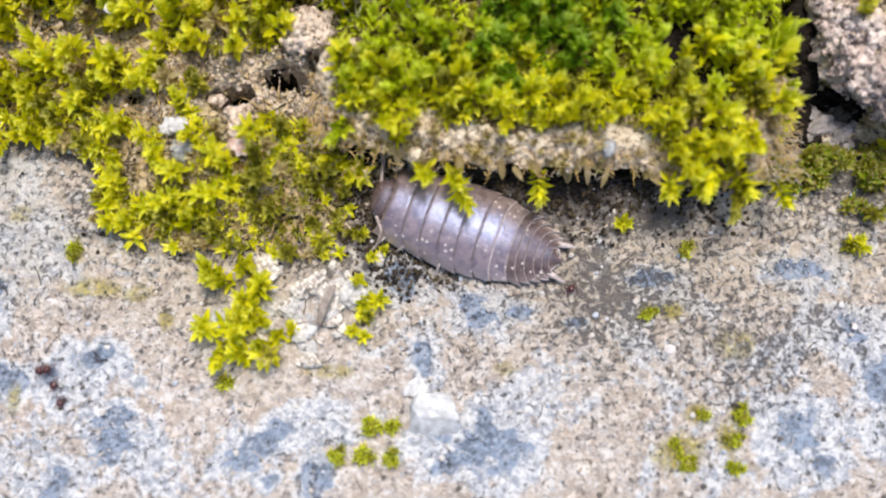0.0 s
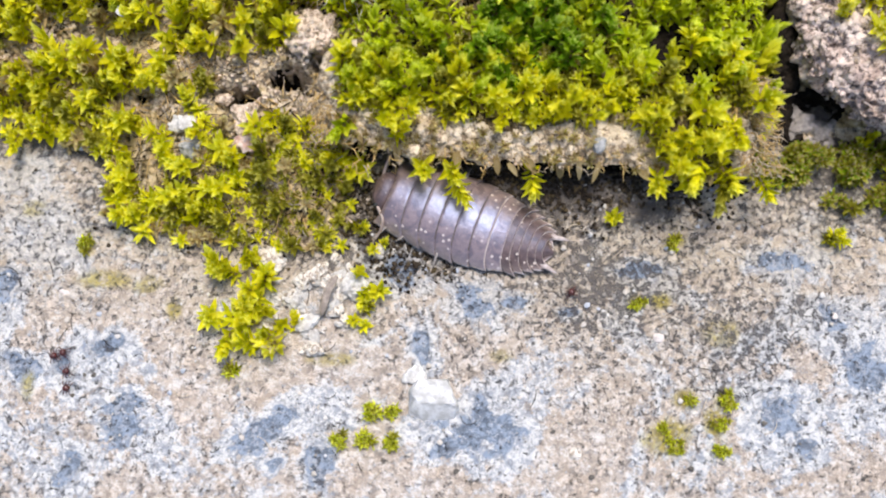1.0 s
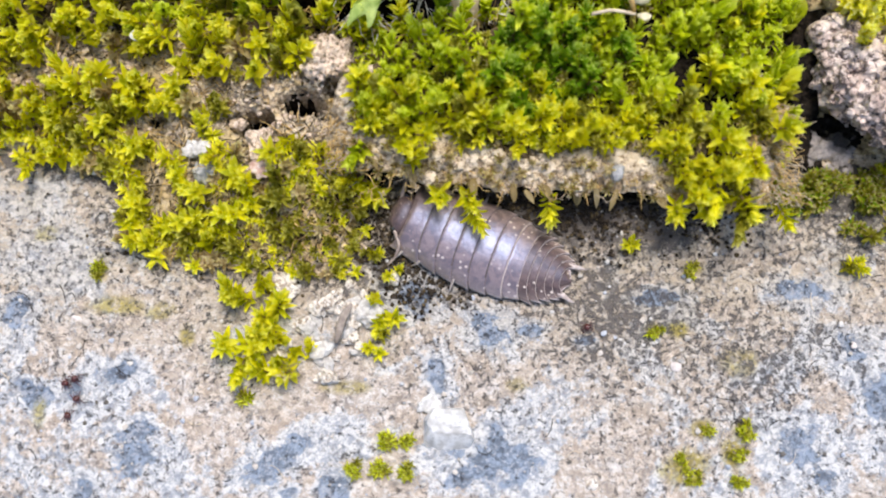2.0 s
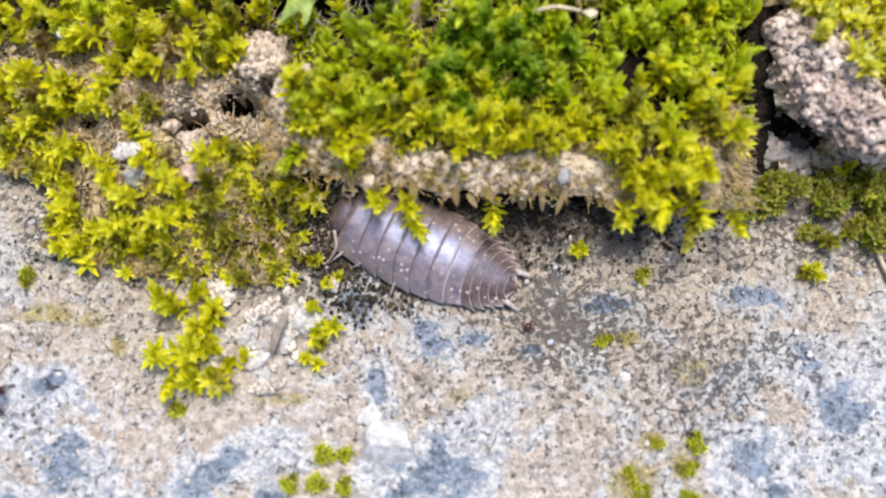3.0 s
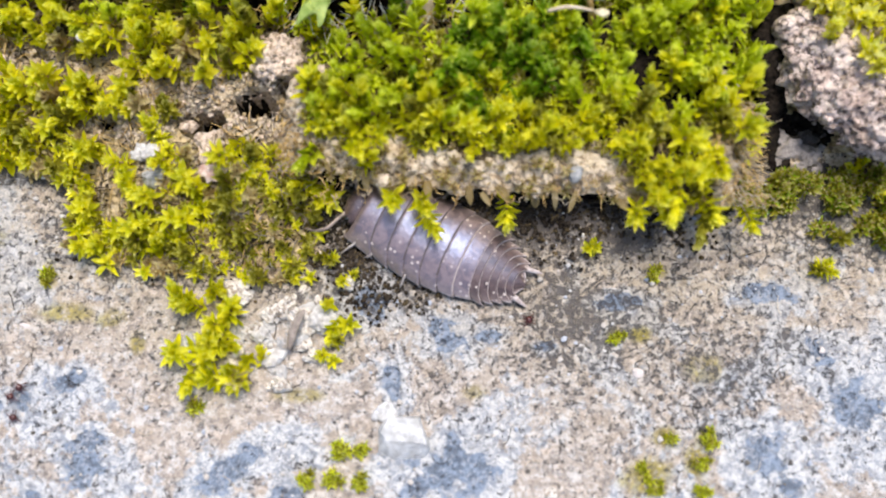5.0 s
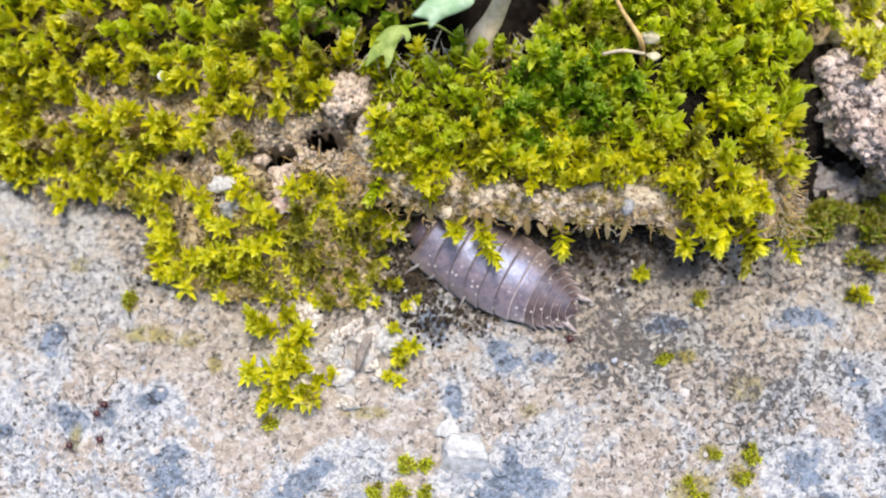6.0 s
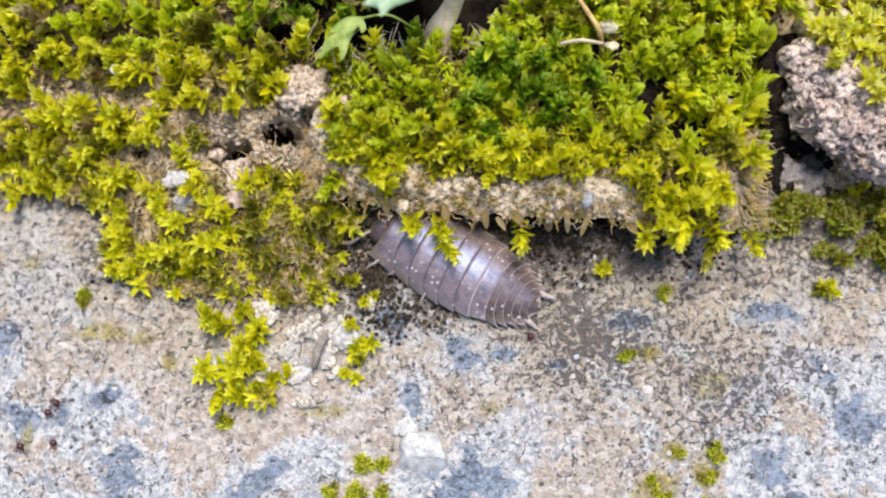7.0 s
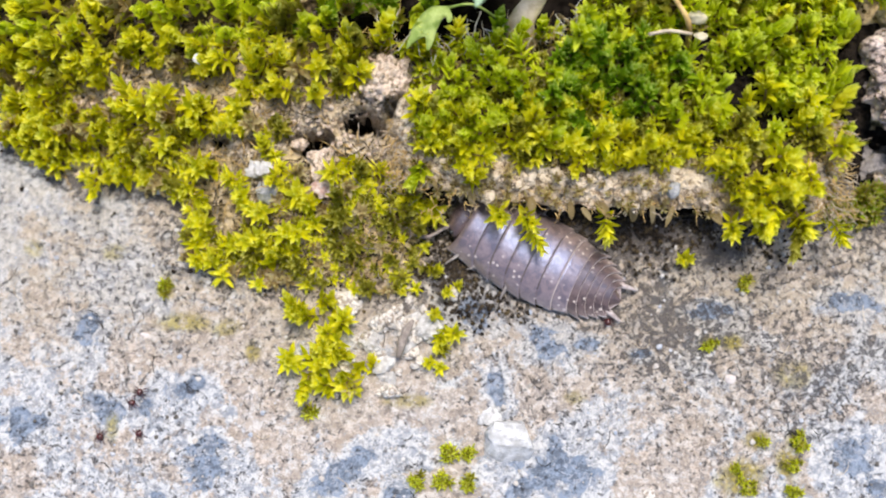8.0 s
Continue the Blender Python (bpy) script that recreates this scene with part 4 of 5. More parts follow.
# ---- moss mat on the soil bed, beside and behind ----
def build_mat():
    rng = np.random.default_rng(21)
    x, y = bed_v[:, 0], bed_v[:, 1]
    h = bed_v[:, 2]
    n = int(np.sum(bed_v[:, 1] == bed_v[0, 1]))
    gy, gx = np.gradient(h.reshape(-1, n), 0.2)
    nrm = np.stack([-gx.ravel() * 0.4, -gy.ravel() * 0.4, np.ones(len(h))], -1)
    d = inside(MAT_EDGE, x, y)
    p = np.stack([x, y, 0 * x], -1)
    grow = (d > 0.2) & (h > 0.05) & (inside(BLOCK_EDGE, x, y) < -0.3) & (inside(CREVICE, x, y) < 0.2) & (x < 22.5)
    thin = smooth(lumps(p, 2.3, 31) + 0.5 * lumps(p, 0.9, 35), 0.1, 0.4) * (1 - smooth(y, 17.5, 20.5)) * smooth(d, 1.0, 2.2)
    grow &= (bare_soil(x, y) < 0.5) & (thin < 0.5)
    grow &= np.minimum.reduce([((x - hx) / (r + 0.9)) ** 2 + ((y - hy + 0.5) / (q + 1.0)) ** 2 for hx, hy, r, q in HOLES[:2]]) > 1.0
    # single plump shoots over soil painted shade-black at the lip of the crevice
    lip = ((x + 5.5) / 6.5) ** 2 + ((y - 24.5) / 4.0) ** 2 + 0.6 * lumps(p, 1.6, 39) < 1.0
    grow &= ~(lip & (lumps(p, 1.3, 37) > 0.25))
    pick = np.where(grow & (y < 33))[0]
    pts = bed_v[pick]
    chosen = spread(pts, None, 0.98, rng)
    # the damp, shaded corner beside the woodlouse carries few fresh shoots
    dull = np.exp(-(((pts[:, 0] + 8.5) / 5.0) ** 2 + ((pts[:, 1] - 6.5) / 3.4) ** 2)) + 0.8 * np.exp(-(((pts[:, 0] + 15) / 8.0) ** 2 + ((pts[:, 1] - 3.4) / 1.4) ** 2))
    chosen = [k for k in chosen if rng.random() > 0.75 * dull[k] and pts[k, 1] < 19.5]
    places = [(pts[k], nrm[pick[k]]) for k in chosen]
    low = [k for k in spread(pts, None, 0.7, rng) if pts[k, 1] < 19.5 or rng.random() < 0.5]
    v, f, s, young = moss_cover([(pts[k], nrm[pick[k]]) for k in low], rng, ("low",), (0.8, 1.15), 0.3)
    tagged(new("moss_understorey", aged(mesh_of("moss_understorey", v, f, MOSS, slots=s), young)), "olive and brown older moss between the fresh tips", "moss", kind="stuff")
    places = [(q + (0, 0, 0.3 * float(lumps(q[None], 1.8, 47)[0]) + 0.15), m) for q, m in places]
    front = [q for q in places if q[0][1] < 13.5]
    behind = [q for q in places if q[0][1] >= 13.5]
    # farther back stand plump, cupped shoots with dark gaps between them
    back = [(pts[k] + (0, 0, 0.5 * float(lumps(pts[k][None], 2.0, 48)[0]) + 0.2), nrm[pick[k]]) for k in spread(pts, None, 1.32, rng) if pts[k, 1] >= 19.3]
    v, f, s, young = moss_cover(back, rng, ("cup", "cup", "bud"), (1.25, 1.75))
    tagged(new("moss_bank", aged(mesh_of("moss_bank", v, f, MOSS, slots=s), young)), "plump dark and lime green moss bank by the crevice", "moss", kind="stuff")
    v, f, s, young = moss_cover(front, rng, ("star", "bud", "low"), (0.95, 1.45))
    tagged(new("moss_mat", aged(mesh_of("moss_mat", v, f, MOSS, slots=s), young)), "loose yellow-green moss mat thinning out over soil and concrete", "moss", kind="stuff")
    v, f, s, young = moss_cover(behind, rng, ("star", "bud", "bud", "bud"), (1.1, 1.6))
    tagged(new("moss_bank", aged(mesh_of("moss_bank", v, f, MOSS, slots=s), young)), "dense green and yellow moss bank behind bare soil", "moss", kind="stuff")


build_mat()


# ---- the soil clod and the bright moss beyond the cavity ----
def crumbs_on(thing, v, nrm, rng, count, sizes, materials):
    """Loose crumbs stuck to the upper side of a clod."""
    shapes = [mesh_of("crumb", *stone_shape(300 + k, 2, 0.35, (1, 0.9, 0.8)), materials[k % len(materials)]) for k in range(9)]
    top = np.where(nrm[:, 2] > 0.05)[0]
    for k in rng.choice(top, count, replace=False):
        size = rng.uniform(*sizes)
        place = v[k] + nrm[k] * size * 0.12
        child("crumb", shapes[rng.integers(9)], thing, m=at_mm(*place, *rng.uniform(0, 180, 3)) @ Matrix.Scale(size, 4))


def build_clod():
    rng = np.random.default_rng(31)
    thing = tagged(new("soil_clod"), "pinkish-brown crumbly soil clod overhanging a dark cavity", "soil clod")
    v, f, nrm = remeshed(CLOD_EDGE, 2.6, 4.3, 0.11, 5, (0.55, 0.36), 0.16, 1000, 0.24, jitter=0.5)
    v[:, 2] += 0.16 * (v[:, 0] - 26.5)
    child("crumb_body", mesh_of("crumb_body", v, f, CLOD_SOIL), thing)
    crumbs_on(thing, v, nrm, rng, 130, (0.16, 0.5), [CLOD_SOIL, PALE_SOIL, CLOD_SOIL])
    thing = tagged(new("moss_hummock"), "bright yellow moss hummock growing beside the soil clod", "moss")
    v, f, nrm = remeshed(RIGHT_EDGE, 0.8, 4.0, 0.25, 8, (0.5, 0.3), 0.03, 60, 0.6)
    child("soil_core", mesh_of("soil_core", v, f, SOIL), thing)
    top = np.where((nrm[:, 2] > 0.2) & (v[:, 1] < 31) & (v[:, 0] < 38))[0]
    chosen = [top[k] for k in spread(v[top], None, 1.0, rng)]
    rv, rf, rs, young = moss_cover([(v[k], nrm[k]) for k in chosen], rng, ("star", "bud"), (1.15, 1.7))
    tagged(child("moss_cover", aged(mesh_of("moss_cover", rv, rf, MOSS, slots=[4 if q in (0, 1, 2, 5) and rng.random() < 0.5 else 0 if q in (1, 2, 5) else q for q in rs]), young), thing), kind="stuff")


build_clod()


# ---- small moss tufts on the concrete ----
# x, y, shoots, size
TUFTS = [(-13.9, 1.8, 2, 1.6), (-12.9, 3.0, 1, 1.3), (-12.3, 0.6, 2, 1.55), (-11.8, -0.7, 2, 1.5), (-13.9, -1.8, 2, 1.7), (-11.3, -3.0, 2, 1.6), (-10.0, -1.7, 2, 0.9), (-12.9, -0.3, 1, 1.0), (-13.7, -4.9, 2, 0.62), (-4.5, -7.5, 3, 0.64), (-3.3, -7.4, 3, 0.62),
         (-6.5, -9.1, 2, 0.58), (-4.9, -9.4, 3, 0.64), (-3.2, -9.4, 3, 0.64), (-4.6, 0.9, 2, 1.25), (-4.7, -0.4, 2, 0.7), (-5.1, -1.5, 3, 0.8), (26.0, 3.6, 3, 0.8),
         (11.8, 5.2, 2, 0.8), (-23.7, 3.8, 2, 0.6), (-5.6, 4.6, 3, 0.8), (-7.8, 3.7, 3, 0.7), (-4.6, 3.0, 2, 0.7), (29.6, 10.6, 1, 1.1),
         (14.4, -8.7, 2, 0.5), (15.2, -9.6, 2, 0.5), (18.2, -8.2, 2, 0.5), (18.6, -6.8, 2, 0.55), (16.2, -6.6, 2, 0.5), (17.9, -10.2, 2, 0.55), (13.1, -0.3, 2, 0.5), (15.7, 3.8, 2, 0.5)]


def build_tufts():
    rng = np.random.default_rng(41)
    for x, y, count, size in TUFTS:
        small = size < 0.65
        wide, count = (0.22, 7) if small else (0.42, count + 2) if size >= 1 else (0.35, count)
        places = [((x + rng.normal(0, wide), y + rng.normal(0, wide), 0.02), (rng.normal(0, 0.3), rng.normal(0, 0.3) - 0.15, 1)) for _ in range(count)]
        v, f, s, young = moss_cover([(np.array(p), n) for p, n in places], rng, ("low",) if small else ("bud", "star") if size >= 0.9 else ("star",), (size * 0.7, size * 0.92) if size >= 1 else (size * 0.9, size * 1.15))
        if size >= 0.9:
            s = [0 if q in (1, 2, 5) else q for q in s]
        if small:
            s = [(2 if rng.random() < 0.55 else 5) if q in (0, 1) else q for q in s]
        s = [0 if q == 3 and rng.random() < 0.5 else q for q in s]
        tagged(new("moss_tuft", aged(mesh_of("moss_tuft", v - (x, y, 0), f, MOSS, slots=s), young)),
               "small olive moss tuft rooted in the concrete" if small else "yellow-green star moss tuft on the concrete", "moss tuft", "moss tufts").matrix_basis = at_mm(x, y, 0)
    # thin dark moss film at the foot of the clod
    places = [(np.array((x, y, 0.05)), (0, -0.2, 1)) for x, y in zip(rng.uniform(21.5, 36, 330), rng.uniform(5.8, 10.4, 330)) if y > 5.9 + 0.25 * abs(x - 28) * (x < 28) and lumps(np.array([[x, y, 0.0]]), 1.4, 77)[0] > 0.14]
    v, f, s, young = moss_cover(places, rng, ("low", "low", "star"), (0.75, 1.1))
    tagged(new("moss_film", aged(mesh_of("moss_film", v, f, MOSS, slots=[(2, 2, 2, 3, 1)[rng.integers(5)] if q in (0, 1, 4) else q for q in s]), young)), "thin dark olive moss film on the concrete", "moss", kind="stuff")


build_tufts()


# ---- stones, clods and grains ----
def build_stone(name, label, category, x, y, z, size, material, seed, squash=(1, 1, 0.7), rz=0, rough=0.28, group=""):
    v, f = stone_shape(seed, 5 if size > 1.6 else 4 if size > 0.9 else 3, rough, squash)
    v = v * size
    ob = tagged(new(name, mesh_of(name, v, f, material, soft=True)), label, category, group)
    ob.matrix_basis = at_mm(x, y, z - v[:, 2].min() * 0.55 - 0.25 * size * 0.3, 0, 0, rz)
    return ob


_block = [(-2.1, -6.2), (-1.5, -5.4), (0.5, -5.45), (0.85, -6.3), (1.25, -7.45), (0.85, -8.15), (-1.2, -8.3), (-2.15, -7.75)]
_ledge = [(-1.9, -6.4), (-1.4, -5.6), (0.4, -5.6), (0.75, -6.4), (1.05, -7.2), (0.3, -7.0), (-0.9, -7.0), (-1.6, -6.9)]
v, f, _n = remeshed(_block, -0.15, 1.25, 0.08, 33, (0.10, 0.05), 0.0, 0, 0.5, _ledge, 0.02)
tagged(new("lime_crumb", mesh_of("lime_crumb", v, f, LIME)), "white chalky block lying on bare blue-grey stone", "stone")
build_stone("lime_crumb", "small white chalky crumb against a larger one", "stone", -1.7, -5.1, 0.0, 1.5, LIME, 14, (1.1, 0.9, 0.5), 35, 0.4)
build_stone("quartz_grain", "round white quartz grain caught in moss", "grain", -21.1, 18.4, 4.2, 0.95, WHITE_GRAIN, 5, (0.9, 1.1, 0.8), 0, 0.12)
build_stone("quartz_grain", "round cream quartz grain on the concrete", "grain", 14.4, -2.7, 0.05, 0.72, QUARTZ_PINK, 6, (1, 1, 0.6), 0, 0.12)
build_stone("quartz_grain", "oval cream grain at the edge of the moss", "grain", -24.6, 10.4, 0.1, 0.9, WHITE_GRAIN, 7, (1.1, 0.8, 0.6), 0, 0.12)
build_stone("quartz_grain", "flat white chip on the concrete", "grain", -25.0, 0.3, 0.0, 0.75, QUARTZ_PINK, 18, (1.2, 0.7, 0.4), -20, 0.2)
build_stone("quartz_grain", "round cream grain pressed into the concrete", "grain", 8.7, -10.2, -0.1, 0.8, CHALK, 19, (1, 1, 0.4), 0, 0.1)
build_stone("quartz_grain", "small white chip on lichen crust", "grain", 26.2, -1.3, 0.0, 0.5, QUARTZ_PINK, 20, (0.8, 1.1, 0.5), 0, 0.15)
build_stone("pebble", "pinkish crumb among moss shoots", "pebble", -12.7, 10.0, 2.4, 1.5, PINK_STONE, 8, (1, 0.9, 0.7), 30, 0.55)
build_stone("pebble", "pale crumbly soil lump among moss shoots", "pebble", -13.0, 11.6, 2.6, 2.2, PALE_SOIL, 9, (0.8, 1.1, 0.7), 0, 0.45)
build_stone("pebble", "whitish rough pebble among moss shoots", "pebble", -17.1, 11.2, 2.2, 1.6, WHITE_ROCK, 10, (0.9, 1.0, 0.7), 50, 0.55)
build_stone("pebble", "grey pebble among moss shoots", "pebble", -16.6, 9.6, 2.1, 1.8, GREY_STONE, 11, (1.0, 0.9, 0.7), 0, 0.3)
build_stone("pebble", "cream crumb at the rim of a hole", "pebble", -14.4, 13.1, 1.9, 1.3, PALE_SOIL, 12, (1, 0.9, 0.8), 0, 0.4)
build_stone("pebble", "cream soil crumb below the cushion's end", "pebble", -8.6, 12.6, 1.6, 1.3, PALE_SOIL, 21, (1, 0.9, 0.8), 20, 0.5)
build_stone("pebble", "pale crumb against the cushion", "pebble", -7.9, 11.6, 1.7, 1.7, RIM_SOIL, 22, (0.8, 1.1, 0.8), 0, 0.5)
build_stone("pebble", "cream crumb between two holes", "pebble", -11.5, 13.3, 1.9, 1.5, PALE_SOIL, 13, (0.9, 1.0, 0.8), 0, 0.4)
_ring = [(1.7 * math.cos(a * 0.628) - 8.7, 1.45 * math.sin(a * 0.628) + 17.3) for a in range(10)]
v, f, _n = remeshed(_ring, 2.2, 4.0, 0.1, 15, (0.2, 0.1), 0.35, 260, 0.32)
pale_clod = tagged(new("soil_clod"), "pale pinkish granular soil clod beside the moss cushion", "soil clod")
child("crumb_body", mesh_of("crumb_body", v, f, PALE_SOIL), pale_clod)
crumbs_on(pale_clod, v, _n, np.random.default_rng(58), 45, (0.25, 0.5), [PALE_SOIL, PALE_SOIL, SOIL])
build_stone("pebble", "grey pebble in the front soil of the cushion", "pebble", 10.2, 9.4, 3.9, 1.2, GREY_STONE, 16, (1, 1, 0.8), 0, 0.25)
for _q, (_x, _y, _size) in enumerate(((25.0, 11.9, 1.9), (26.3, 11.6, 1.7), (27.2, 11.9, 1.2), (24.1, 11.2, 1.1), (25.6, 10.9, 0.9), (26.9, 10.8, 0.8), (24.6, 12.9, 1.2))):
    build_stone("pebble", "rough brownish-grey stone in the cavity under the clod", "pebble", _x, _y, 0.0, _size, CAVE_STONE, 170 + _q, (1.2, 0.9, 0.6), _q * 50, 0.5, "cavity stones")
_rng = np.random.default_rng(57)
for _q in range(34):
    _x, _y = _rng.normal(-7.6, 1.7), _rng.normal(0.0, 2.0)
    build_stone("lime_crumb", "tan-white crumbly lime lump beside a moss tuft", "stone", _x, _y, 0.0, 0.6 + 1.6 * _rng.random() ** 2, (CHALK, WHITE_ROCK, CHALK)[_q % 3], 200 + _q, (1.1, 0.85, 0.6), _q * 40, 0.5, "lime lumps")
v, f = tube(spline([(-7.8, -1.3, 0.8), (-7.4, 0.1, 1.2), (-6.8, 1.2, 1.4)]), np.interp(np.linspace(0, 1, 13), [0, 0.3, 0.8, 1], [0.14, 0.3, 0.26, 0.1]), 8, 0.5)
tagged(new("twig", mesh_of("twig", v, f, TWIG)), "short dry brownish twig on lime crumbs", "twig")
v, f = tube(spline([(31.0, 5.2, 0.35), (31.5, 3.8, 0.5), (32.6, 2.2, 0.35), (34.5, 0.5, 0.3)]), [0.16] * 19, 6)
tagged(new("root_strand", mesh_of("root_strand", v, f, STRAW)), "thin pale root strand lying on concrete", "root")


def build_grains():
    rng = np.random.default_rng(51)
    pieces = []
    forms = [stone_shape(100 + k, 1, 0.3, (1, 0.85, 0.6)) for k in range(12)]
    xs, ys = rng.uniform(-44, 38, 1900), rng.uniform(-15, 11, 1900)
    free = inside(MAT_EDGE, xs, ys) < 0.5
    for x, y in zip(xs[free], ys[free]):
        size = 0.16 + 0.42 * rng.random() ** 4
        v, f = forms[rng.integers(12)]
        a = rng.uniform(0, 6.28)
        c, s = math.cos(a), math.sin(a)
        pieces.append((np.stack([v[:, 0] * c - v[:, 1] * s, v[:, 0] * s + v[:, 1] * c, v[:, 2]], -1) * size + (x, y, 0.02 + 0.1 * size), f))
    v, f, _ = joined(pieces)
    tagged(new("sand_grains", mesh_of("sand_grains", v, f, GRAINS, soft=False)), "loose mixed sand grains on the concrete", "sand", kind="stuff")
    # humus crumbs where the woodlouse shelters and over the bed; extra ones deepen the rim's shade
    pieces = []
    xs = np.concatenate([rng.normal(0.0, 6.5, 1170), rng.uniform(-40, 34, 500), rng.uniform(-6.5, 21, 1100)])
    ys = np.concatenate([rng.normal(7.2, 2.2, 1170), rng.uniform(3, 24, 500), 8.6 - np.abs(rng.normal(0, 1.4, 1100))])
    xs, ys = np.concatenate([xs, rng.normal(-3.8, 0.9, 320), rng.normal(-1.5, 2.0, 160)]), np.concatenate([ys, rng.normal(4.4, 1.5, 320), rng.normal(2.6, 0.8, 160)])
    zs = np.maximum(0.0, bed_height(xs, ys))
    near = (np.arange(len(xs)) >= len(xs) - 480) | (inside(MAT_EDGE, xs, ys) > -2.5) | ((xs > -7) & (xs < 20) & (ys > 4))
    for x, y, z in zip(xs[near], ys[near], zs[near]):
        size = rng.uniform(0.14, 0.5)
        v, f = forms[rng.integers(12)]
        a = rng.uniform(0, 6.28)
        c, s = math.cos(a), math.sin(a)
        pieces.append((np.stack([v[:, 0] * c - v[:, 1] * s, v[:, 0] * s + v[:, 1] * c, v[:, 2]], -1) * size + (x, y, z + 0.08), f, int(rng.random() < 0.25)))
    v, f, s = joined(pieces)
    tagged(new("humus_crumbs", mesh_of("humus_crumbs", v, f, [CRUMB_DARK, PEAT_AND_SHADE], slots=s)), "dark humus crumbs under and around the moss", "soil", kind="stuff")


build_grains()


def build_hairs():
    """Fine dark rootlets and straw bits strewn on the concrete."""
    rng = np.random.default_rng(91)
    pieces = []
    for _ in range(70):
        x, y = rng.uniform(-36, 32), rng.uniform(-12, 8)
        if inside(MAT_EDGE, np.array([x]), np.array([y]))[0] > 0:
            continue
        a, bend, size = rng.uniform(0, 6.28), rng.normal(0, 0.5), rng.uniform(0.5, 1.6)
        pts = []
        for k in range(6):
            pts.append((x, y, 0.18 + 0.05 * math.sin(k)))
            x, y, a = x + math.cos(a) * size / 5, y + math.sin(a) * size / 5, a + bend * 0.6
        pieces.append((*tube(pts, [0.024] * 5 + [0.012], 4), int(rng.random() < 0.35)))
    v, f, s = joined(pieces)
    tagged(new("rootlets", mesh_of("rootlets", v, f, [CRUMB_DARK, STRAW], slots=s)), "fine dark rootlets and straw bits on the concrete", "debris", kind="stuff")


build_hairs()


def build_soil_crumbs():
    """Dry crumbs over the bare patches of the bed."""
    rng = np.random.default_rng(95)
    forms = [stone_shape(140 + k, 1, 0.35, (1, 0.9, 0.75)) for k in range(12)]
    x, y = rng.uniform(-34, -4, 9000), rng.uniform(8, 21, 9000)
    keep = (bare_soil(x, y) > 0.35) & (inside(BLOCK_EDGE, x, y) < -0.2)
    x, y = x[keep], y[keep]
    z = bed_height(x, y)
    pieces = []
    for k in np.where(z > 0.9)[0]:
        v, f = forms[rng.integers(12)]
        size, spin = 0.16 + 0.5 * rng.random() ** 3, rng.uniform(0, 6.28)
        c, q = math.cos(spin), math.sin(spin)
        pieces.append((np.stack([v[:, 0] * c - v[:, 1] * q, v[:, 0] * q + v[:, 1] * c, v[:, 2]], -1) * size + (x[k], y[k], z[k] + 0.15 * size), f, int(rng.integers(4))))
    v, f, s = joined(pieces)
    tagged(new("soil_crumbs", mesh_of("soil_crumbs", v, f, [SOIL, PALE_SOIL, BED_SOIL, PEAT], slots=s)), "tan and brown dry crumbs on the bare soil", "soil", kind="stuff")


build_soil_crumbs()


def build_litter():
    """Dead moss stems and brown rootlets felted over the bare soil between the shoots."""
    rng = np.random.default_rng(96)
    x, y = rng.uniform(-38, -3, 3600), rng.uniform(3.5, 22, 3600)
    z = bed_height(x, y)
    keep = (inside(MAT_EDGE, x, y) > 0.3) & (inside(BLOCK_EDGE, x, y) < -0.1) & (inside(CREVICE, x, y) < 0) & (z > 0.2)
    keep &= np.minimum.reduce([((x - hx) / r) ** 2 + ((y - hy) / q) ** 2 for hx, hy, r, q in HOLES]) > 1.6
    pieces = []
    for px, py, pz in zip(x[keep], y[keep], z[keep]):
        a, size = rng.uniform(0, 6.28), rng.uniform(0.5, 1.7)
        way = np.array((math.cos(a), math.sin(a), rng.uniform(-0.1, 0.45))) * size
        p = np.array((px, py, pz + 0.1))
        mid = p + way * 0.5 + rng.normal(0, 0.12, 3) + (0, 0, 0.12)
        thick = rng.uniform(0.022, 0.05)
        pieces.append((*tube([p, mid, p + way], [thick, thick * 0.9, thick * 0.4], 4), int(rng.integers(3))))
    # the peat tone puts the shade of the gaps into the litter
    v, f, s = joined(pieces)
    tagged(new("moss_litter", mesh_of("moss_litter", v, f, [FIBRE, TWIG, PEAT_AND_SHADE], slots=s)), "brown dead moss stems and rootlets on the soil", "debris", kind="stuff")


build_litter()


# ---- the seedling in the crevice, the spore stalk ----
def leaf_blade(outline, thick, arch):
    """A lobed leaf with thickness, arched along its length."""
    bm = bmesh.new()
    ring = spline([*[(x, y, 0) for x, y in outline], (*outline[0], 0)], 3)[:-1]
    face = bm.faces.new([bm.verts.new((x, y, 0)) for x, y, _ in ring])
    bmesh.ops.triangulate(bm, faces=[face])
    bmesh.ops.subdivide_edges(bm, edges=bm.edges[:], cuts=2, use_grid_fill=True)
    for v in bm.verts:
        v.co.z = -arch * v.co.y**2 + 0.10 * abs(v.co.x) + 0.12 * math.sin(v.co.x * 2.1 + v.co.y)
    made = bmesh.ops.extrude_face_region(bm, geom=bm.faces[:])
    for v in (g for g in made["geom"] if isinstance(g, bmesh.types.BMVert)):
        v.co.z += thick
    bmesh.ops.recalc_face_normals(bm, faces=bm.faces[:])
    return bm


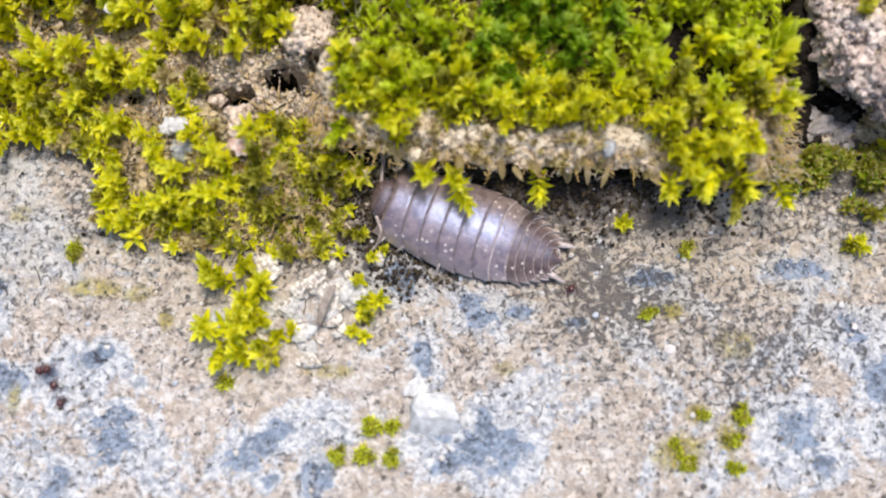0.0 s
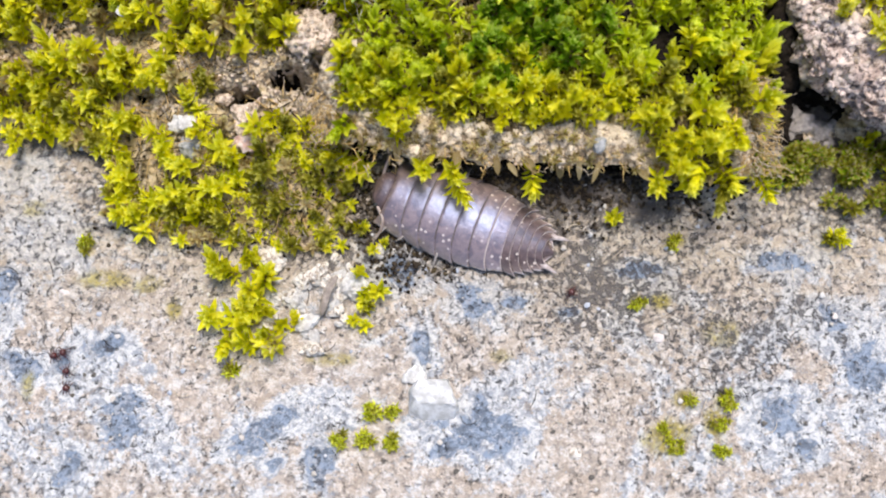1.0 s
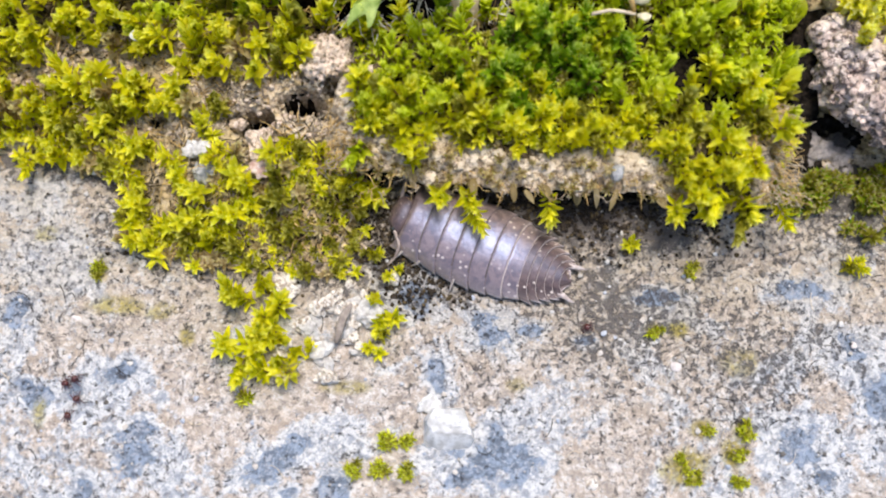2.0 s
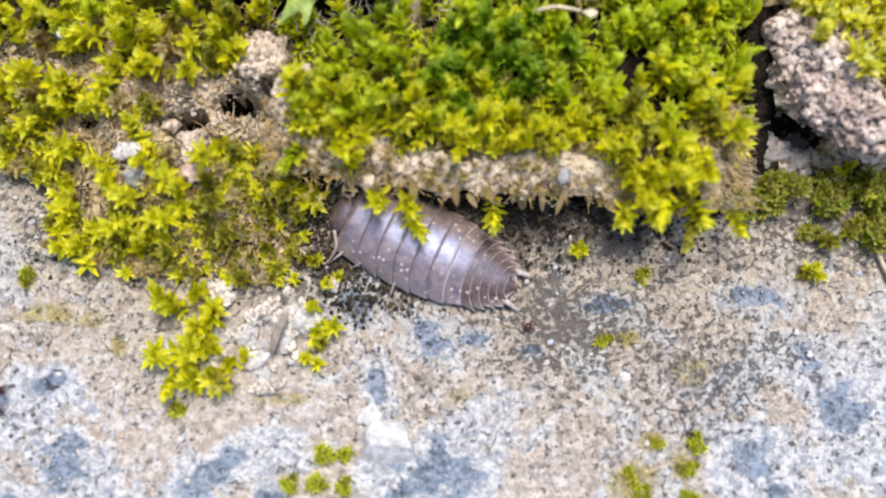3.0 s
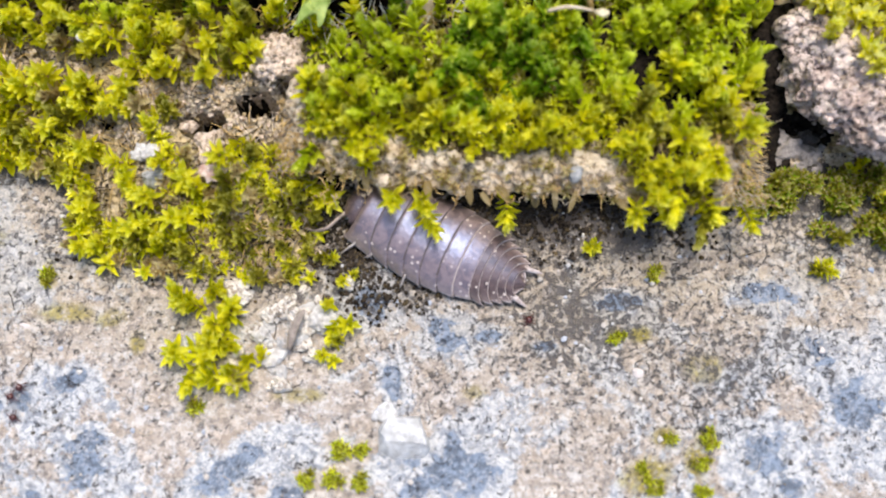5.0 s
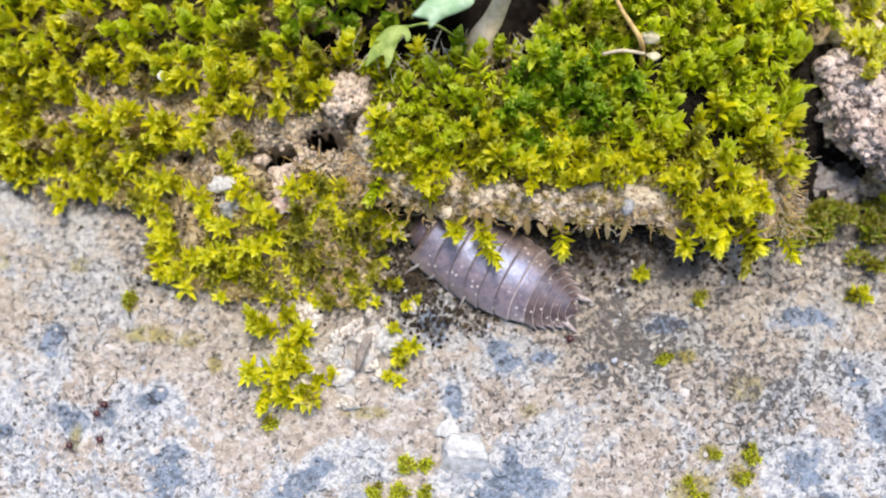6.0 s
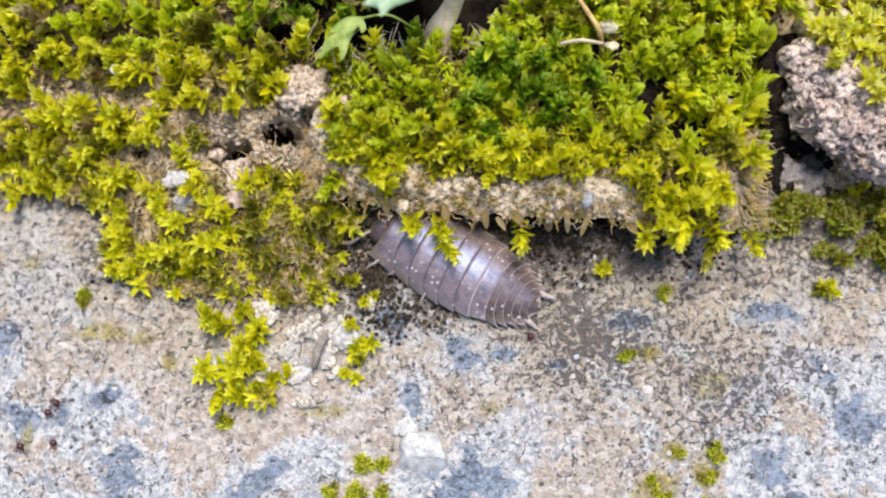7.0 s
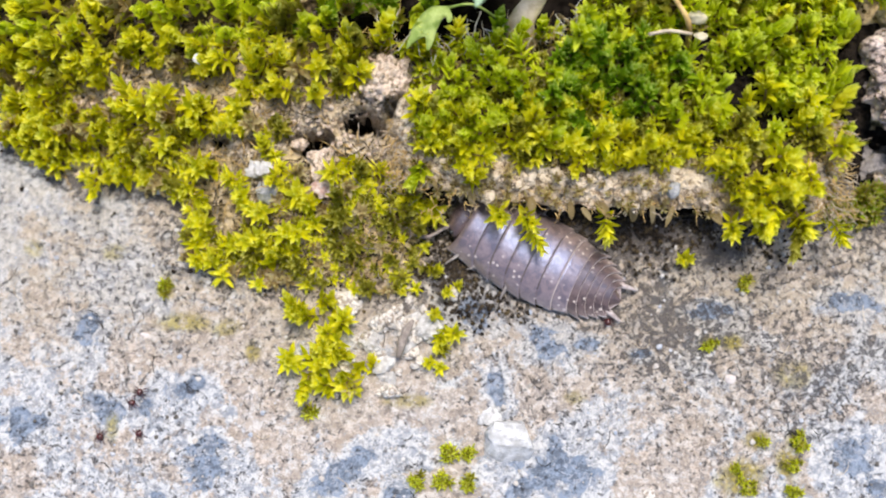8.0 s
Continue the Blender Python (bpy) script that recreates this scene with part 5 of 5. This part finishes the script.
def build_seedling():
    thing = tagged(new("seedling"), "seedling with pale green lobed leaf and brown stalks in the crevice", "plant")
    outline = [(-2.94, -2.11), (-1.97, -1.18), (-0.97, -0.62), (-1.07, -0.24), (-1.95, -0.05), (-2.58, 0.82), (-1.58, 1.2), (-0.33, 1.27), (-0.13, 2.22), (0.96, 2.98), (2.74, 2.79), (3.06, 1.45),
               (2.34, 1.07), (1.34, 1.19), (1.8, 0.7), (2.25, 0.21), (1.6, -0.06), (0.64, -0.17), (0.87, -0.81), (0.79, -1.37), (-0.03, -1.74), (-1.1, -2.3), (-1.82, -2.85), (-1.99, -2.3)]
    part("leaf_blade", leaf_blade(outline, 0.14, 0.03), FRESH_LEAF, thing, "pale green lobed leaf", at_mm(-0.89, 21.74, 11.0))
    v, f = tube(spline([(0.5, 19.9, 2.6), (0.57, 21.0, 4.2), (1.44, 22.1, 5.2), (2.17, 23.0, 7.5), (2.7, 23.7, 9.0), (3.0, 24.5, 10.2), (2.6, 24.6, 10.9)]), np.interp(np.linspace(0, 1, 37), [0, 0.2, 0.45, 0.7, 1], [1.15, 0.85, 0.6, 0.42, 0.34]), 12, 0.6)
    child("stalk", mesh_of("stalk", v, f, STEM), thing, "flattened brown stalk")
    v, f = tube(spline([(6.0, 22.4, 2.6), (5.88, 23.0, 4.0), (5.42, 23.8, 5.5), (4.8, 25.4, 7.0), (4.6, 27.5, 7.8)]), [0.3] * 25, 8)
    child("stalk", mesh_of("stalk", v, f, STEM), thing)
    v, f = tube(spline([(2.5, 23.5, 8.2), (3.0, 23.2, 8.0), (3.5, 22.97, 7.8)]), [0.16] * 13, 6)
    child("side_shoot", mesh_of("side_shoot", v, f, STRAW), thing)
    small = [(1.22, 1.63), (1.52, 0.72), (1.21, 0.31), (1.01, 0.8), (0.5, -0.1), (0.22, -1.0), (-0.18, -1.41), (-0.29, -0.51), (-0.96, -0.92), (-1.47, -1.45), (-1.35, -0.72), (-1.07, 0.1), (-0.56, 0.93), (0.23, 1.55)]
    part("leaf_blade", leaf_blade(small, 0.12, 0.08), YOUNG_LEAF, thing, "young yellow-green toothed leaf", at_mm(-5.6, 19.7, 6.0))
    v, f = tube(spline([(-4.5, 21.2, 5.9), (-2.6, 21.8, 5.0), (-0.4, 21.2, 3.0)]), [0.1] * 13, 6)
    child("leaf_stalk", mesh_of("leaf_stalk", v, f, YOUNG_LEAF), thing)
    rng = np.random.default_rng(97)
    pieces = []
    for _ in range(90):
        x = rng.uniform(-10, 6)
        p = np.array((x, np.interp(x, [-10, -4, 2, 6], [20.2, 18.8, 19.6, 22.2]) + rng.normal(0, 0.5), rng.uniform(2.6, 4.2)))
        out = np.array((rng.normal(0, 0.6), rng.normal(0.5, 0.6), rng.uniform(0.3, 1.3)))
        pieces.append((*tube([p, p + out * 0.5 + rng.normal(0, 0.2, 3), p + out + rng.normal(0, 0.3, 3), p + out * 1.3 + rng.normal(0, 0.3, 3)], [0.036, 0.032, 0.026, 0.012], 4), int(rng.random() < 0.4)))
    v, f, q = joined(pieces)
    tagged(child("root_hair", mesh_of("root_hair", v, f, [PALE_ROOT, FIBRE], slots=q), thing, "pale thin root hairs round the crevice"), kind="stuff")
    big = [(x * 0.8, y * 0.7) for x, y in outline]
    part("leaf_blade", leaf_blade(big, 0.14, 0.03), FRESH_LEAF, thing, "pale green lobed leaf", at_mm(10.0, 27.4, 9.4, 0, 0, 70))


def build_spore_stalk():
    thing = tagged(new("spore_stalk"), "spent moss spore stalk with pale capsules", "moss stalk")
    v, f = tube(spline([(11.5, 18.9, 4.4), (11.0, 19.5, 7.0), (10.3, 20.5, 7.6), (9.6, 21.4, 8.0), (8.9, 22.8, 8.4)]), np.linspace(0.22, 0.12, 25), 7)
    child("stalk", mesh_of("stalk", v, f, FIBRE), thing)
    for x, y, z, s, q in ((11.35, 19.8, 7.3, 1.1, 61), (11.7, 18.7, 6.9, 0.75, 62)):
        v, f = stone_shape(q, 3, 0.25, (1.25, 0.85, 0.7))
        child("capsule", mesh_of("capsule", v * s, f, POD), thing, "cream capsule", at_mm(x, y, z))
    v, f = tube(spline([(8.4, 18.8, 7.0), (9.7, 18.95, 7.2), (11.2, 18.9, 6.8)]), [0.13] * 13, 6)
    child("bristle", mesh_of("bristle", v, f, STRAW), thing)


build_seedling()
build_spore_stalk()


# ---- the woodlouse: x ahead, z up, millimetres ----
def half_width(x):
    return float(np.interp(x, [-6.6, -6.0, -5.0, -3.6, -2.0, 0.0, 2.0, 3.8, 5.0, 5.8, 6.5], [0.3, 0.8, 1.45, 2.2, 2.7, 2.95, 2.9, 2.65, 2.3, 1.85, 1.1]))


def back_height(x):
    return float(np.interp(x, [-6.6, -5.5, -4.0, -2.0, 0.5, 3.0, 5.0, 6.0, 6.6], [0.6, 0.92, 1.35, 1.82, 2.04, 2.04, 1.8, 1.4, 0.95]))


def tergite(x0, x1, sweep, lift=0.05, flare=0.0, edge=1, embrace=0.0):
    """One arched plate from x1 (front) back to x0, its hind corners swept back: vertices, faces, slots, how far out each vertex lies.
    embrace: how far the front corners reach forward beside the head."""
    across, along = 29, 7
    stations = (0.0, 0.25, 0.5, 0.7, 0.84, 0.93, 1.0)
    verts, faces, slots, flank = [], [], [], []
    for layer in (0, 1):
        for i in range(along):
            s = stations[i]
            for j in range(across):
                u = 2 * j / (across - 1) - 1
                x = x1 + (x0 - x1) * s - sweep * abs(u) ** 2.6 * (0.35 + 0.65 * s) - 0.42 * max(0.0, abs(u) - 0.72) / 0.28 * (1 - s) * (embrace == 0)
                x += embrace * abs(u) ** 2.2 * (1 - s)
                w = half_width(x1 + (x0 - x1) * s) * (1 + flare * s)
                a = u * 1.28
                y = w * math.sin(a) / math.sin(1.28)
                rise = (math.cos(a) - math.cos(1.28)) / (1 - math.cos(1.28))
                z = 0.32 + (back_height(x1 + (x0 - x1) * s) - 0.32) * rise + lift * s - lift * 1.2 * (s > 0.95) - 0.14 * layer
                # the skirt of the plate turns outward a little
                z += 0.10 * smooth(np.array(abs(u)), 0.8, 1.0) * (1 - rise)
                verts.append((x, y * (1 - 0.02 * layer), z))
                flank.append(abs(u))
    n = along * across
    for i in range(along - 1):
        for j in range(across - 1):
            a = i * across + j
            faces.append([a, a + across, a + across + 1, a + 1])
            slots.append(1 if j in (0, across - 2) else (0 if edge == 2 and abs(2 * j / (across - 1) - 1) > 0.55 else edge) if i == along - 2 else 0)
            faces.append([n + a, n + a + 1, n + a + across + 1, n + a + across])
            slots.append(0)
    rim = [j for j in range(across)] + [i * across + across - 1 for i in range(1, along)] + [(along - 1) * across + j for j in range(across - 2, -1, -1)] + [i * across for i in range(along - 2, 0, -1)]
    for a, b in zip(rim, rim[1:] + rim[:1]):
        faces.append([a, b, b + n, a + n])
        slots.append(0 if edge == 2 and flank[a] > 0.55 else edge)
    return np.array(verts), faces, slots, flank


def build_woodlouse():
    thing = tagged(new("woodlouse"), "grey-brown segmented woodlouse sheltering under the moss cushion", "woodlouse")

    def plate(name, shape, material, label=""):
        v, f, s, flank = shape
        me = mesh_of(name, v, f, [material, SHELL_RIM, SHELL_SEAM], slots=s)
        me.attributes.new("flank", "FLOAT", "POINT").data.foreach_set("value", np.array(flank, np.float32))
        child(name, me, thing, label)

    edges = [5.05, 3.85, 2.62, 1.42, 0.25, -0.92, -2.05, -3.1]
    for k, (x1, x0) in enumerate(zip(edges, edges[1:])):
        plate("back_plate", tergite(x0 - 0.16, x1, 0.5, 0.045, 0.05, 1 if k > 4 else 2, 0.75 if k == 0 else 0.0), SHELL)
    edges = [-3.05, -3.6, -4.15, -4.7, -5.2, -5.65]
    for x1, x0 in zip(edges, edges[1:]):
        plate("tail_plate", tergite(x0 - 0.12, x1, 1.0, 0.12, 0.13, 1), SHELL_DARK_SHADED)
    plate("tail_tip", tergite(-6.5, -5.6, 0.0, 0.02, -0.5, 0), SHELL_DARK_SHADED, "small pointed tail plate")
    # head: a blunt dome set into the first plate
    v, f = stone_shape(71, 3, 0.03, (1.8, 2.9, 1.35))
    head = child("head", mesh_of("head", v + (5.45, 0, 0.82), f, SHELL_DARK_SHADED), thing, "blunt rounded head")
    for side in (-1, 1):
        v, f = stone_shape(72, 2, 0.02, (0.45, 0.3, 0.4))
        child("eye", mesh_of("eye", v + (5.75, side * 1.22, 1.02), f, BLACK_EYE), head, "small black eye")
    # soft underside
    v, f = stone_shape(73, 3, 0.02, (9.2, 4.0, 1.1))
    child("belly", mesh_of("belly", v + (0.2, 0, 0.8), f, LEG), thing, "pale soft underside")
    for side in (-1, 1):
        for k in range(7):
            x = 4.3 - 1.17 * k
            w = half_width(x)
            fan = 0.9 - 0.32 * k
            reach = (0.9, 0.2, -1.0, 0.8, -1.1, -1.2, -1.2)[k]
            pts = spline([(x, side * w * 0.45, 0.75), (x + fan * 0.35, side * w * 0.92, 0.62), (x + fan * 0.8, side * (w + 0.55 * reach), 0.36), (x + fan * 1.05, side * (w + 0.95 * reach), 0.06)], 4)
            v, f = tube(pts, np.interp(np.linspace(0, 1, len(pts)), [0, 0.5, 1], [0.16, 0.09, 0.03]), 7)
            child("leg", mesh_of("leg", v, f, LEG), thing, "pale jointed leg")
        v, f = tube([(-5.6, side * 0.85, 0.5), (-6.3, side * 1.05, 0.5), (-6.8, side * 1.15, 0.42), (-7.2, side * 1.2, 0.36)], [0.2, 0.2, 0.13, 0.03], 7, 0.6)
        child("tail_prong", mesh_of("tail_prong", v, f, SHELL_RIM), thing, "short pointed pale tail prong")
    feelers = []
    for side in (-1, 1):
        pts = spline([(0, 0, 0), (0.55, side * 0.5, 0.15), (1.2, side * 1.15, 0.2), (1.8, side * 1.3, 0.0), (2.3, side * 1.25, -0.2), (2.7, side * 1.1, -0.35)], 4)
        v, f = tube(pts, np.interp(np.linspace(0, 1, len(pts)), [0, 0.3, 0.62, 0.66, 1], [0.15, 0.13, 0.12, 0.09, 0.03]), 7)
        feelers.append(child("feeler", mesh_of("feeler", v, f, FEELER), thing, "brown elbowed feeler", at_mm(6.0, side * 0.75, 0.85)))
    return thing, feelers


woodlouse, feelers = build_woodlouse()


# ---- mites ----
def build_mite(label):
    thing = tagged(new("mite"), label, "mite", "mites")
    v, f = stone_shape(81, 2, 0.03, (0.5, 0.42, 0.38))
    child("body", mesh_of("body", v + (0, 0, 0.26), f, MITE_RED), thing)
    for side in (-1, 1):
        for k in range(4):
            x = 0.2 - 0.13 * k
            v, f = tube([(x, side * 0.14, 0.22), (x * 1.6, side * 0.34, 0.26), (x * 2.0, side * 0.46, 0.02)], [0.035, 0.03, 0.015], 5)
            child("leg", mesh_of("leg", v, f, MITE_RED), thing)
    return thing


mites = [build_mite("tiny dark red mite walking on the concrete near the woodlouse")] + [build_mite("tiny dark red mite beside a bare blue-grey stone") for _ in range(4)]


# ---- what moves ----
LOUSE = [
    (0, 1.42, 5.05, 160.3),
    (0.5, 1.42, 5.16, 160.4),
    (1, 1.46, 5.20, 159.3),
    (2.5, 1.62, 5.28, 157.3),
    (3, 1.64, 5.43, 156.3),
    (3.5, 1.58, 5.60, 156.0),
    (4, 1.52, 5.71, 154.9),
    (5.5, 1.45, 5.75, 152.8),
    (6, 1.49, 5.84, 151.2),
    (6.5, 1.53, 5.87, 150.9),
    (7, 1.63, 5.78, 150.6),
    (7.5, 1.63, 5.69, 150.4),
    (8, 1.42, 5.55, 151.8),
]
MITE = [(0, 8.2, 1.1), (0.5, 8.4, 0.8), (1, 8.7, 0.3), (2.5, 8.5, -0.2), (3, 8.3, 0.4), (3.5, 8.1, 0.6), (4, 8.2, 0.8), (5.5, 7.0, 0.6), (6, 6.7, 0.9), (6.5, 6.6, 1.1), (7, 6.7, 0.8), (7.5, 6.5, 1.0), (8, 6.3, 1.1)]


MITES = [[(0.0, -25.4, -4.1), (1.0, -25.3, -3.9), (5.5, -25.5, -4.2), (8.0, -25.6, -4.2)], [(0.0, -24.9, -4.0), (1.0, -24.7, -3.7), (5.5, -25.0, -3.6), (8.0, -25.1, -3.5)],
         [(0.0, -24.4, -5.0), (1.0, -24.4, -4.9), (5.5, -25.2, -5.7), (6.5, -25.1, -6.1), (8.0, -25.0, -6.2)], [(0.0, -23.9, -6.1), (1.0, -24.3, -6.0), (5.5, -27.2, -6.2), (6.5, -27.2, -6.4), (8.0, -27.6, -6.4)]]
LEFT_FEELER = [(0.0, 84), (0.5, 80), (1.0, 86), (2.5, 82), (3.5, 74), (4.2, 62), (5.3, 12), (5.5, 6), (6.0, 0), (6.5, 8), (7.0, 18), (7.5, 10), (8.0, 14)]
RIGHT_FEELER = [(0.0, 30), (1.0, 42), (2.5, 34), (4.0, 24), (5.5, 10), (6.5, 20), (8.0, 12)]


def motions():
    walk(woodlouse, [(t, at_mm(x, y, 0.05, 0, 0, turn)) for t, x, y, turn in LOUSE])
    for feeler, side in zip(feelers, (-1, 1)):
        walk(feeler, [(t, at_mm(6.0, side * 0.75, 0.85, 0, 0, side * a)) for t, a in (LEFT_FEELER if side > 0 else RIGHT_FEELER)])
    for mite, rows, turn in zip(mites, (MITE, *MITES), (100, 20, 80, 200, 170)):
        walk(mite, [(t, at_mm(x, y, 0.08, 0, 0, turn)) for t, x, y in rows])


motions()
